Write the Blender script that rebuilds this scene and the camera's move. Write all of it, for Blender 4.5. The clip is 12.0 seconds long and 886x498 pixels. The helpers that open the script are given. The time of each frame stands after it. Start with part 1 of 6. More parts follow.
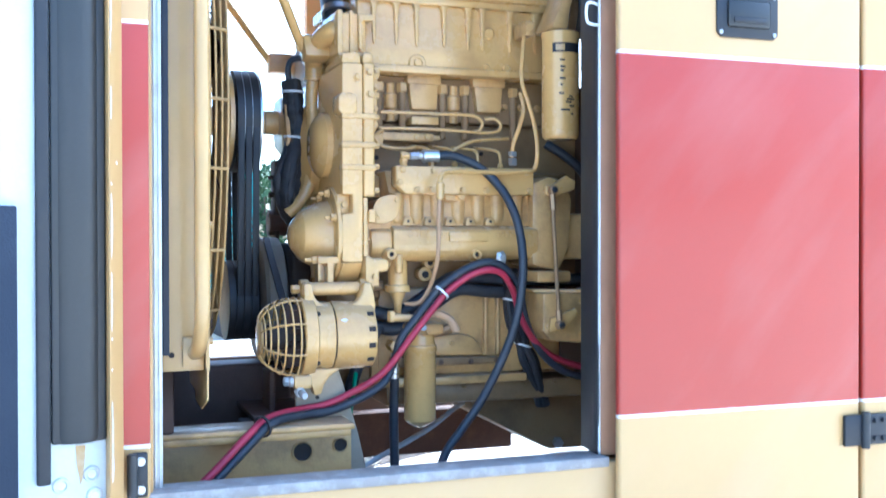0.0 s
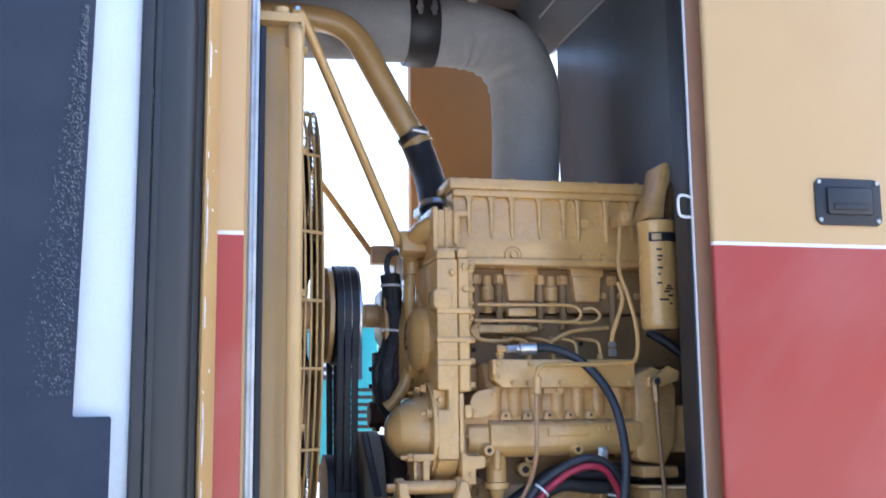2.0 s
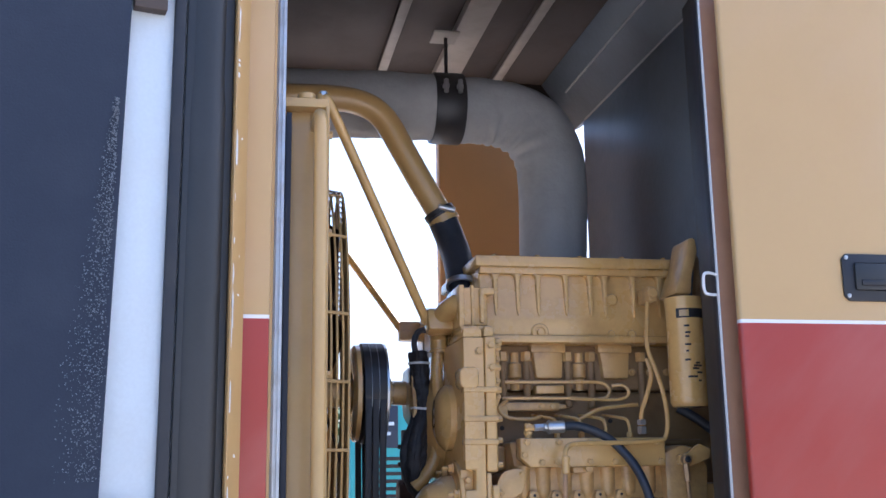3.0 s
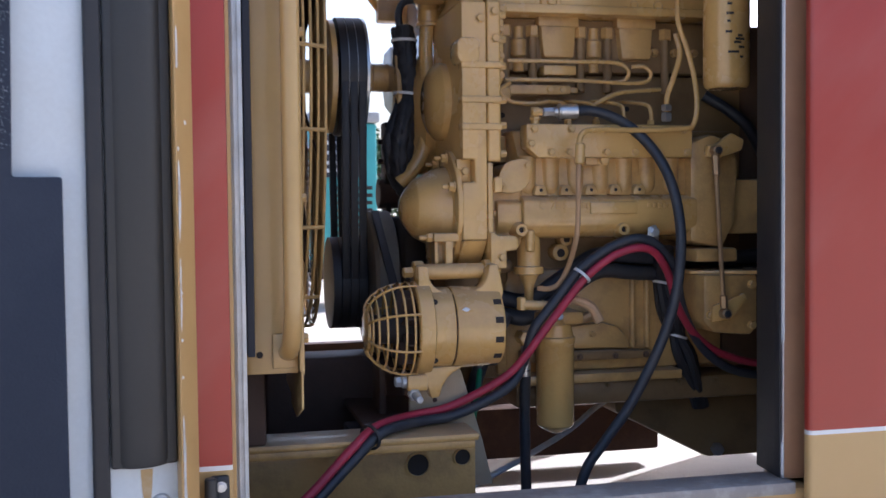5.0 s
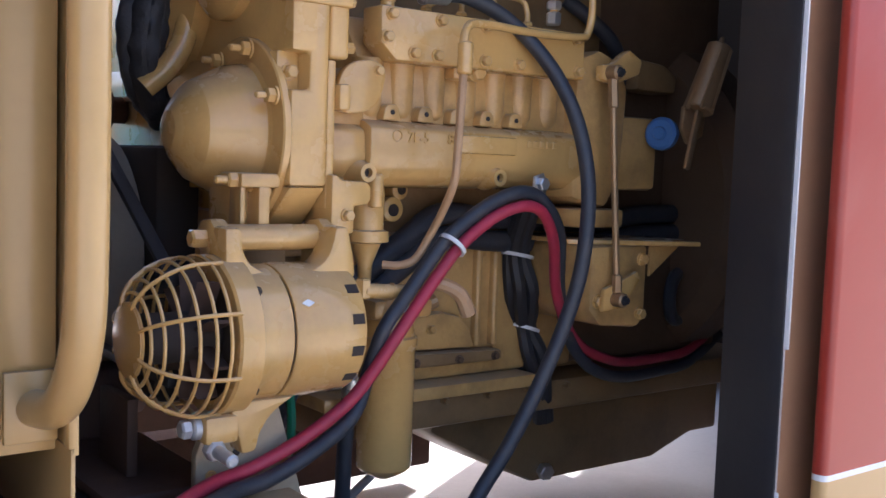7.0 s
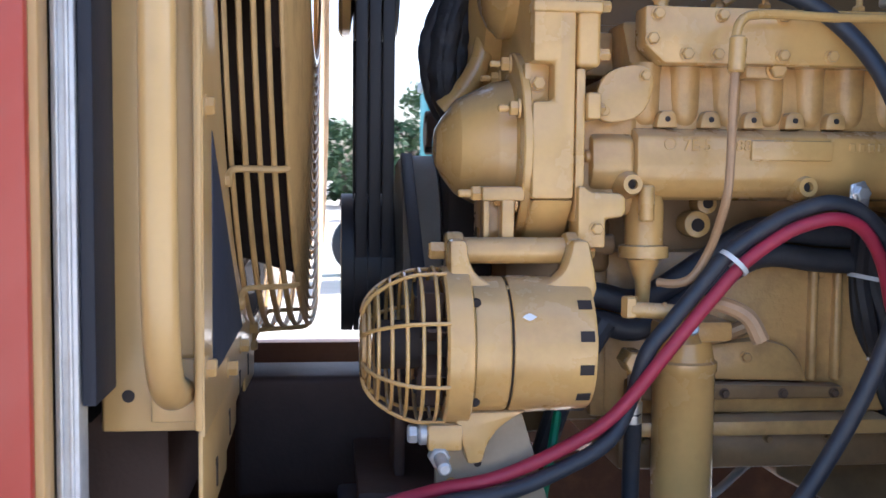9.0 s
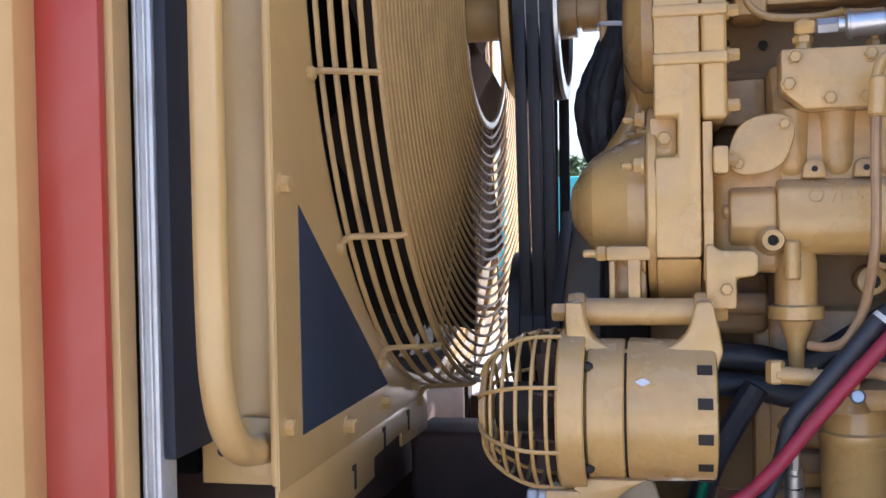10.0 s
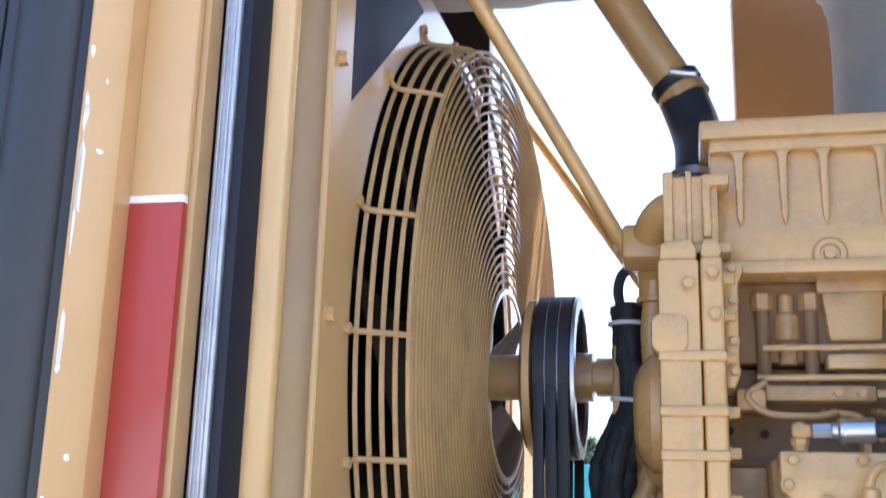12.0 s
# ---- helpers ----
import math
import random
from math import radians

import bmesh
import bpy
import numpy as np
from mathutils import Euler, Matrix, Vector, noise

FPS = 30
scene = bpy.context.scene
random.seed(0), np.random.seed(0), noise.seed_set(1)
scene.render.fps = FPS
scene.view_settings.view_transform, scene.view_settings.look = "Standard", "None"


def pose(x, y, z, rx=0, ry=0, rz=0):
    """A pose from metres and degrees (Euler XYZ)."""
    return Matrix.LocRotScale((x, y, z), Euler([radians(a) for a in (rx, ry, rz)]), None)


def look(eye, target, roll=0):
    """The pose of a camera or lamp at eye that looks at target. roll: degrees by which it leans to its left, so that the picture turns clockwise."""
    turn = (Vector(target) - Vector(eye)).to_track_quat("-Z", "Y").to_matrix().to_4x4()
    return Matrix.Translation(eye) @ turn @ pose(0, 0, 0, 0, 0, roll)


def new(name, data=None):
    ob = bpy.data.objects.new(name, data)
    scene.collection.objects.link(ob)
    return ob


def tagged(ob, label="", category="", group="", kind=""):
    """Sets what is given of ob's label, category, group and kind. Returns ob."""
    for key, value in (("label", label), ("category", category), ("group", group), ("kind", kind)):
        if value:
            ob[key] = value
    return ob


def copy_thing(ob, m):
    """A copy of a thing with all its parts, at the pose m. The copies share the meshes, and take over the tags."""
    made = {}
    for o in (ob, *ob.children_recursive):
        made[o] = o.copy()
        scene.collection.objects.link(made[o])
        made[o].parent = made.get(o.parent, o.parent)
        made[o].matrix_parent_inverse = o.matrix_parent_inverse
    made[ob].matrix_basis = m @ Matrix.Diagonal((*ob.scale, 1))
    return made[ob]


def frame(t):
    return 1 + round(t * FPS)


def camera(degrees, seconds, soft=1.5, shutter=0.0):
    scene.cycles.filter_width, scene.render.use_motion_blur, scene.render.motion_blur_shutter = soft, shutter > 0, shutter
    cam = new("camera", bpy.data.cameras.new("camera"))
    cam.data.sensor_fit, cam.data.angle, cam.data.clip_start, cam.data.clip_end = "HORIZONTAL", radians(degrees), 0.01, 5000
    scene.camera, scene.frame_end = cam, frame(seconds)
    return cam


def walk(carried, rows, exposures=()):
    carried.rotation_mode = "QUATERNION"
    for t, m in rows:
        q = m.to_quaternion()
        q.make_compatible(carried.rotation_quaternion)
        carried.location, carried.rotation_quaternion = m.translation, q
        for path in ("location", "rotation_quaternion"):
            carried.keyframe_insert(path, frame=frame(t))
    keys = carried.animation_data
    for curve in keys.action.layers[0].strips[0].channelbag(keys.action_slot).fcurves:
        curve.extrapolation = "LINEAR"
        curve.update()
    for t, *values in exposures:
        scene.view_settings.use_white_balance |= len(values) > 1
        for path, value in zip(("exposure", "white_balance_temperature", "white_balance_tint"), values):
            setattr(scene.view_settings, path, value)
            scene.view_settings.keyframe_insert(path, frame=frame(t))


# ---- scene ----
cam = camera(46.0, 12.0, 1.5, 0.3)
PATH = [
    (0, (0.03, -0.105, 1.435), (0.704, 1.778, 1.413), -0.1),
    (0.5, (0.034, -0.127, 1.475), (0.671, 1.767, 1.555), 1.0),
    (1, (0.098, -0.115, 1.475), (0.714, 1.785, 1.572), 1.5),
    (1.5, (0.108, -0.101, 1.484), (0.68, 1.806, 1.674), 0.5),
    (2, (0.1, -0.111, 1.51), (0.545, 1.817, 1.802), -0.6),
    (2.5, (0.111, -0.126, 1.537), (0.522, 1.789, 1.943), -1.0),
    (2.7, (0.113, -0.134, 1.543), (0.508, 1.781, 1.965), -1.0),
    (4.3, (0.208, -0.028, 1.514), (0.534, 1.944, 1.59), 0.3),
    (4.5, (0.211, 0.03, 1.499), (0.532, 2.004, 1.481), 0.4),
    (5, (0.132, 0.303, 1.446), (0.585, 2.25, 1.363), -0.6),
    (5.5, (0.062, 0.629, 1.436), (0.75, 2.5, 1.282), 0.2),
    (6, (0.047, 0.97, 1.434), (1.039, 2.7, 1.289), 1.0),
    (6.5, (0.032, 1.189, 1.408), (1.227, 2.788, 1.28), 1.9),
    (6.7, (0.022, 1.245, 1.409), (1.254, 2.813, 1.252), 2.3),
    (8.3, (0.141, 1.19, 1.384), (0.865, 3.051, 1.278), -0.2),
    (8.5, (0.213, 1.149, 1.39), (0.731, 3.075, 1.242), 1.5),
    (9, (0.417, 1.127, 1.397), (0.629, 3.111, 1.264), 0.5),
    (9.5, (0.592, 1.147, 1.407), (0.45, 3.139, 1.302), 1.6),
    (10, (0.678, 1.13, 1.416), (0.251, 3.083, 1.374), -1.1),
    (10.5, (0.717, 1.111, 1.423), (0.257, 3.058, 1.435), -1.4),
    (11, (0.721, 1.089, 1.447), (0.238, 3.025, 1.58), -1.2),
    (11.5, (0.724, 1.051, 1.504), (0.226, 2.963, 1.813), -0.4),
    (12, (0.695, 1.007, 1.543), (0.246, 2.898, 2.013), 1.6),
]
EXPOSURE = [(0.0, 2.5, 4480, 1), (0.5, 2.3, 4510, 1), (1.0, 2.1, 4620, 4), (1.5, 1.9, 4830, 7), (2.5, 1.55, 5000, 13), (4.5, 0.75, 5330, 16), (5.0, 0.95, 5480, 16), (5.5, 0.95, 5700, 18),
            (6.0, 1.30, 5650, 19), (6.5, 1.48, 5580, 19), (8.5, 1.75, 5350, 12), (9.0, 1.75, 5270, 13), (9.5, 1.65, 5400, 14), (10.5, 1.65, 5330, 15), (12.0, 1.85, 5090, 13)]
walk(cam, [(t, look(eye, target, roll)) for t, eye, target, roll in PATH], EXPOSURE)

# ---- light ----
SUN_AZ, SUN_EL = radians(60.0), radians(40.0)
world = bpy.data.worlds.new("sky")
scene.world = world
world.use_nodes = True
wn = world.node_tree.nodes
wl = world.node_tree.links
sky = wn.new("ShaderNodeTexSky")
sky.sky_type = "NISHITA"
sky.sun_disc = False
sky.sun_elevation = SUN_EL
sky.sun_rotation = SUN_AZ
sky.dust_density = 4.5
wl.new(sky.outputs[0], wn["Background"].inputs[0])
wn["Background"].inputs[1].default_value = 0.15
sun = new("sun", bpy.data.lights.new("sun", "SUN"))
sun.data.energy, sun.data.angle, sun.data.color = 4.0, radians(0.5), (1.0, 0.95, 0.87)
sun_dir = Vector((math.sin(SUN_AZ) * math.cos(SUN_EL), math.cos(SUN_AZ) * math.cos(SUN_EL), math.sin(SUN_EL)))
sun.matrix_world = look(sun_dir * 30, (0, 0, 0))


# ---- materials ----
def material(name, color, rough=0.5, metal=0.0, dirt=(0.10, 0.07, 0.045), dirt_amount=0.25, scale=9.0, bump=0.15, fine=140.0, spec=0.5, coat=0.0, grain=0.06, dust=0.0):
    """Base colour with soft stains at one scale and grain at another, and a fine relief."""
    m = bpy.data.materials.new(name)
    m.use_nodes = True
    n, l = m.node_tree.nodes, m.node_tree.links
    b = n["Principled BSDF"]
    b.inputs["Roughness"].default_value = rough
    b.inputs["Metallic"].default_value = metal
    b.inputs["Specular IOR Level"].default_value = spec
    b.inputs["Coat Weight"].default_value = coat
    b.inputs["Coat Roughness"].default_value = 0.14
    co = n.new("ShaderNodeTexCoord")
    big = n.new("ShaderNodeTexNoise")
    big.inputs["Scale"].default_value, big.inputs["Detail"].default_value, big.inputs["Roughness"].default_value = scale, 6.0, 0.62
    small = n.new("ShaderNodeTexNoise")
    small.inputs["Scale"].default_value, small.inputs["Detail"].default_value = fine, 3.0
    l.new(co.outputs["Object"], big.inputs["Vector"])
    l.new(co.outputs["Object"], small.inputs["Vector"])
    ramp = n.new("ShaderNodeValToRGB")
    ramp.color_ramp.elements[0].position, ramp.color_ramp.elements[1].position = 0.46, 0.78
    l.new(big.outputs["Fac"], ramp.inputs[0])
    amount = n.new("ShaderNodeMath")
    amount.operation = "MULTIPLY"
    amount.inputs[1].default_value = dirt_amount
    l.new(ramp.outputs[0], amount.inputs[0])
    mix = n.new("ShaderNodeMix")
    mix.data_type = "RGBA"
    mix.inputs[6].default_value = (*color, 1)
    mix.inputs[7].default_value = (*dirt, 1)
    l.new(amount.outputs[0], mix.inputs[0])
    hsv = n.new("ShaderNodeHueSaturation")
    val = n.new("ShaderNodeMapRange")
    val.inputs[3].default_value, val.inputs[4].default_value = 1 - grain, 1 + grain
    l.new(small.outputs["Fac"], val.inputs[0])
    l.new(val.outputs[0], hsv.inputs["Value"])
    out = mix.outputs[2]
    if dust:
        # settled dust on faces that look up
        geo = n.new("ShaderNodeNewGeometry")
        sep = n.new("ShaderNodeSeparateXYZ")
        l.new(geo.outputs["Normal"], sep.inputs[0])
        up = n.new("ShaderNodeMapRange")
        up.inputs[1].default_value, up.inputs[2].default_value = 0.45, 0.95
        up.inputs[3].default_value, up.inputs[4].default_value = 0.0, dust
        l.new(sep.outputs[2], up.inputs[0])
        lay = n.new("ShaderNodeMath")
        lay.operation = "MULTIPLY"
        l.new(up.outputs[0], lay.inputs[0])
        l.new(big.outputs["Fac"], lay.inputs[1])
        dm = n.new("ShaderNodeMix")
        dm.data_type = "RGBA"
        dm.inputs[7].default_value = (0.42, 0.35, 0.27, 1)
        l.new(lay.outputs[0], dm.inputs[0])
        l.new(mix.outputs[2], dm.inputs[6])
        out = dm.outputs[2]
    l.new(out, hsv.inputs["Color"])
    l.new(hsv.outputs[0], b.inputs["Base Color"])
    rr = n.new("ShaderNodeMapRange")
    rr.inputs[3].default_value, rr.inputs[4].default_value = max(0.05, rough - 0.1), min(1.0, rough + 0.15)
    l.new(big.outputs["Fac"], rr.inputs[0])
    l.new(rr.outputs[0], b.inputs["Roughness"])
    if bump:
        bp = n.new("ShaderNodeBump")
        bp.inputs["Strength"].default_value, bp.inputs["Distance"].default_value = bump, 0.002
        l.new(small.outputs["Fac"], bp.inputs["Height"])
        l.new(bp.outputs[0], b.inputs["Normal"])
    return m


TAN = (0.67, 0.412, 0.138)
PAINT = material("engine_paint", TAN, 0.24, dirt=(0.24, 0.13, 0.045), dirt_amount=0.5, scale=7.0, bump=0.04, fine=120, grain=0.04, dust=0.9, coat=0.6)
CAST = material("engine_cast_paint", (0.58, 0.352, 0.122), 0.36, dirt=(0.15, 0.085, 0.035), dirt_amount=0.7, scale=11.0, bump=0.4, fine=150, grain=0.06, dust=0.9, coat=0.35)
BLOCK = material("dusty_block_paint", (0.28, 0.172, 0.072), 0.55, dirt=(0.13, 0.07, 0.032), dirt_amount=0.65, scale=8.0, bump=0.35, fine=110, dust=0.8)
DUSTY = material("dusty_plate_paint", (0.44, 0.36, 0.25), 0.6, dirt=(0.30, 0.23, 0.15), dirt_amount=0.5, scale=9.0, bump=0.15)
OILY = material("oily_pan_paint", (0.28, 0.172, 0.075), 0.35, dirt=(0.09, 0.055, 0.03), dirt_amount=0.7, scale=6.0, bump=0.2)
SHROUD = material("radiator_paint", (0.54, 0.345, 0.125), 0.3, dirt=(0.33, 0.20, 0.075), dirt_amount=0.35, scale=4.0, bump=0.03, fine=90, grain=0.03, dust=0.7, coat=0.5)
WIRE = material("guard_wire_paint", (0.50, 0.315, 0.115), 0.5, dirt=(0.20, 0.12, 0.05), dirt_amount=0.55, scale=14.0, bump=0.05, coat=0.1)
FLANGE = material("damper_grey", (0.27, 0.235, 0.185), 0.6, dirt=(0.2, 0.16, 0.12), dirt_amount=0.5, scale=10.0)
LINING = material("blue_grey_lining", (0.105, 0.125, 0.155), 0.42, dirt=(0.05, 0.06, 0.075), dirt_amount=0.6, scale=3.0, bump=0.4, fine=50)
SEAL = material("black_navy_seal", (0.012, 0.015, 0.026), 0.6, dirt=(0.03, 0.03, 0.04), dirt_amount=0.4, bump=0.2)
SHELL = material("shell_tan_paint", (0.52, 0.33, 0.13), 0.3, dirt=(0.47, 0.29, 0.11), dirt_amount=0.3, scale=2.0, bump=0.02, fine=60, grain=0.015)
EDGE = material("chipped_edge_paint", (0.53, 0.33, 0.125), 0.35, dirt=(0.45, 0.25, 0.08), dirt_amount=0.5, scale=8.0, bump=0.03, grain=0.02)
WHITE = material("white_paint", (0.62, 0.665, 0.69), 0.45, dirt=(0.55, 0.52, 0.45), dirt_amount=0.3, scale=5.0, bump=0.05)
CHIP = material("bare_primer", (0.82, 0.80, 0.76), 0.6, dirt_amount=0.1)
ALU = material("worn_aluminium", (0.62, 0.63, 0.64), 0.45, 0.55, dirt=(0.30, 0.27, 0.24), dirt_amount=0.5, scale=20.0, bump=0.1)
SILL = material("scuffed_sill_metal", (0.30, 0.27, 0.245), 0.6, 0.0, dirt=(0.58, 0.55, 0.51), dirt_amount=0.7, scale=24.0, bump=0.3, fine=60)
RUBBER = material("black_rubber", (0.024, 0.024, 0.028), 0.5, dirt=(0.05, 0.045, 0.04), dirt_amount=0.5, scale=12.0, bump=0.15)
TAPE = material("black_loom_tape", (0.024, 0.024, 0.028), 0.62, dirt=(0.06, 0.055, 0.05), dirt_amount=0.5, scale=30.0, bump=0.5, fine=180)
HOSE = material("hose_rubber", (0.03, 0.034, 0.045), 0.45, dirt=(0.10, 0.09, 0.08), dirt_amount=0.4, scale=25.0, bump=0.2, fine=300)
FOAM = material("dark_foam", (0.024, 0.031, 0.050), 0.85, dirt=(0.05, 0.058, 0.078), dirt_amount=0.5, scale=6.0, bump=0.7, fine=260)
VINYL = material("dark_vinyl", (0.030, 0.030, 0.030), 0.42, dirt=(0.05, 0.05, 0.055), dirt_amount=0.4, scale=3.0, bump=0.1)
NAVY = material("navy_panel", (0.022, 0.03, 0.05), 0.6, dirt=(0.05, 0.055, 0.07), dirt_amount=0.3, bump=0.3)
RED_CABLE = material("red_cable", (0.40, 0.03, 0.06), 0.45, dirt=(0.12, 0.03, 0.04), dirt_amount=0.35, scale=18.0)
STEEL = material("zinc_steel", (0.62, 0.62, 0.62), 0.3, 0.9, dirt=(0.3, 0.28, 0.25), dirt_amount=0.3)
BRASS = material("dull_brass", (0.42, 0.27, 0.14), 0.45, 0.6, dirt_amount=0.4)
BROWN = material("primer_brown", (0.085, 0.050, 0.038), 0.65, dirt=(0.03, 0.02, 0.018), dirt_amount=0.5, scale=6.0, bump=0.3)
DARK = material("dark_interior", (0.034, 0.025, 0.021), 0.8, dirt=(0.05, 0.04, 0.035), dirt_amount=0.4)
LAG = material("grey_lagging", (0.38, 0.38, 0.38), 0.9, dirt=(0.23, 0.225, 0.22), dirt_amount=0.55, scale=5.0, bump=0.8, fine=70)
BAND = material("black_clamp_band", (0.02, 0.02, 0.023), 0.4)
CEIL = material("ceiling_brown", (0.105, 0.080, 0.068), 0.8, dirt=(0.03, 0.025, 0.025), dirt_amount=0.6, scale=2.5, bump=0.3)
RIB = material("ceiling_rib_paint", (0.42, 0.36, 0.30), 0.6, dirt_amount=0.3)
CONC = material("concrete_floor", (0.50, 0.46, 0.42), 0.85, dirt=(0.32, 0.28, 0.24), dirt_amount=0.5, scale=3.0, bump=0.4, fine=90)
GROUND = material("dusty_ground", (0.46, 0.41, 0.34), 0.95, dirt=(0.30, 0.27, 0.22), dirt_amount=0.6, scale=0.6, bump=0.4, fine=40)
TEAL = material("turquoise_paint", (0.07, 0.36, 0.36), 0.45, dirt=(0.05, 0.22, 0.22), dirt_amount=0.3, scale=3.0)
LEAF = material("foliage", (0.055, 0.10, 0.035), 0.7, dirt=(0.09, 0.13, 0.05), dirt_amount=0.8, scale=1.0, bump=0)
BARK = material("bark", (0.12, 0.09, 0.07), 0.9)
BLUE = material("blue_plug", (0.06, 0.16, 0.38), 0.4)
GREEN = material("green_wire_cover", (0.01, 0.22, 0.10), 0.4)
INK = material("black_print", (0.015, 0.015, 0.016), 0.5, dirt_amount=0)
CRUMB = material("grey_foam_crumbs", (0.20, 0.22, 0.25), 0.9)
TIE = material("white_nylon", (0.75, 0.75, 0.74), 0.45, dirt_amount=0.1)
RUST = material("rust_stain", (0.50, 0.34, 0.16), 0.8, dirt=(0.62, 0.52, 0.38), dirt_amount=0.8, scale=40.0)
ORANGE = material("orange_tan_door_paint", (0.66, 0.36, 0.13), 0.4, dirt=(0.5, 0.27, 0.1), dirt_amount=0.3, scale=2.0, bump=0.03, grain=0.02)
# tan edge paint browned for shade and red reflection, with grime
JAMB = material("shaded_jamb_paint", (0.38, 0.205, 0.11), 0.4, dirt=(0.24, 0.10, 0.06), dirt_amount=0.5, scale=6.0, bump=0.05, grain=0.03)
RUSTY = material("rusty_steel", (0.05, 0.022, 0.014), 0.85, dirt=(0.13, 0.07, 0.04), dirt_amount=0.6, scale=22.0, bump=0.4)
# oily grime, with the shade of the engine's rear end in its colour
GRIME_SHADE = material("oily_grime_and_shade", (0.12, 0.07, 0.038), 0.6, dirt=(0.03, 0.02, 0.014), dirt_amount=0.6, scale=7.0, bump=0.3)
PIPE = material("brown_bare_pipe", (0.45, 0.275, 0.14), 0.4, dirt=(0.2, 0.11, 0.06), dirt_amount=0.5, scale=20.0, bump=0.05)
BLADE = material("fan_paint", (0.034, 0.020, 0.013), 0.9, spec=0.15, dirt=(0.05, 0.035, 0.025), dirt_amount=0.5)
FINS = material("black_core_fins", (0.007, 0.006, 0.006), 0.95, spec=0.1, dirt=(0.014, 0.011, 0.009), dirt_amount=0.5, scale=14.0)
CARPAINT = material("white_car_paint", (0.7, 0.7, 0.7), 0.3)
GLASSY = material("dark_window", (0.03, 0.035, 0.04), 0.1)

# tan shell paint with the red band and its two white pinstripes
Z_LOW, Z_HIGH = 1.032, 1.851
BANDED = material("banded_shell_paint", (0.64, 0.44, 0.20), 0.36, dirt=(0.50, 0.33, 0.15), dirt_amount=0.3, scale=2.5, bump=0.02, fine=60, grain=0.015, coat=0.25)


def add_band(m):
    n, l = m.node_tree.nodes, m.node_tree.links
    mix = next(x for x in n if x.bl_idname == "ShaderNodeMix")
    geo = n.new("ShaderNodeNewGeometry")
    sep = n.new("ShaderNodeSeparateXYZ")
    l.new(geo.outputs["Position"], sep.inputs[0])
    tan, red, white = (0.58, 0.375, 0.15, 1), (0.37, 0.041, 0.024, 1), (0.85, 0.83, 0.80, 1)

    def layer(under, colour, centre, half):
        """Lay one level stripe of paint over another."""
        inside = n.new("ShaderNodeMath")
        inside.operation = "COMPARE"
        inside.inputs[1].default_value, inside.inputs[2].default_value = centre, half
        l.new(sep.outputs[2], inside.inputs[0])
        lay = n.new("ShaderNodeMix")
        lay.data_type = "RGBA"
        l.new(inside.outputs[0], lay.inputs[0])
        if hasattr(under, "links"):
            l.new(under, lay.inputs[6])
        else:
            lay.inputs[6].default_value = under
        lay.inputs[7].default_value = colour
        return lay.outputs[2]

    striped = layer(tan, red, (Z_LOW + Z_HIGH) / 2, (Z_HIGH - Z_LOW) / 2)
    striped = layer(striped, white, Z_LOW, 0.004)
    striped = layer(striped, white, Z_HIGH, 0.004)
    # pale diagonal sheen, a sky reflection painted into the band colour
    co = n.new("ShaderNodeTexCoord")
    place = n.new("ShaderNodeMapping")
    place.inputs["Rotation"].default_value = (0, radians(48), 0)
    squeeze = n.new("ShaderNodeMapping")
    squeeze.inputs["Scale"].default_value = (0.7, 1.0, 2.6)
    l.new(place.outputs[0], squeeze.inputs[0])
    sheen = n.new("ShaderNodeTexNoise")
    sheen.inputs["Scale"].default_value, sheen.inputs["Detail"].default_value = 1.6, 5.0
    l.new(co.outputs["Object"], place.inputs[0])
    l.new(squeeze.outputs[0], sheen.inputs["Vector"])
    thin = n.new("ShaderNodeMapRange")
    thin.inputs[1].default_value, thin.inputs[2].default_value, thin.inputs[4].default_value = 0.5, 0.8, 0.16
    l.new(sheen.outputs["Fac"], thin.inputs[0])
    # mixes the painted reflection colour over the stripes
    dusty = n.new("ShaderNodeMix")
    dusty.data_type = "RGBA"
    dusty.inputs[7].default_value = (0.62, 0.45, 0.38, 1)
    l.new(thin.outputs[0], dusty.inputs[0])
    l.new(striped, dusty.inputs[6])
    striped = dusty.outputs[2]
    l.new(striped, mix.inputs[6])
    dirtier = n.new("ShaderNodeMix")
    dirtier.data_type, dirtier.blend_type = "RGBA", "MULTIPLY"
    dirtier.inputs[0].default_value = 1.0
    l.new(striped, dirtier.inputs[6])
    dirtier.inputs[7].default_value = (0.85, 0.8, 0.78, 1)
    l.new(dirtier.outputs[2], mix.inputs[7])


add_band(BANDED)


# ---- builders ----
def world_of(ob):
    v = Vector((0, 0, 0))
    while ob:
        v += ob.location
        ob = ob.parent
    return v


def part(name, bm, mat, parent=None, label="", sharp=35):
    """Link a bmesh, drawn in world coordinates, as one mesh object under its thing or part."""
    bmesh.ops.recalc_face_normals(bm, faces=bm.faces)
    off = world_of(parent)
    if off.length:
        bmesh.ops.translate(bm, verts=bm.verts, vec=-off)
    me = bpy.data.meshes.new(name)
    bm.to_mesh(me)
    bm.free()
    me.polygons.foreach_set("use_smooth", [True] * len(me.polygons))
    me.set_sharp_from_angle(angle=radians(sharp))
    me.materials.append(mat)
    ob = new(name, me)
    if parent:
        ob.parent = parent
    if label:
        ob["label"] = label
    return ob


def thing(name, at, label, category, group="", kind=""):
    ob = new(name)
    ob.location = at
    return tagged(ob, label, category, group, kind)


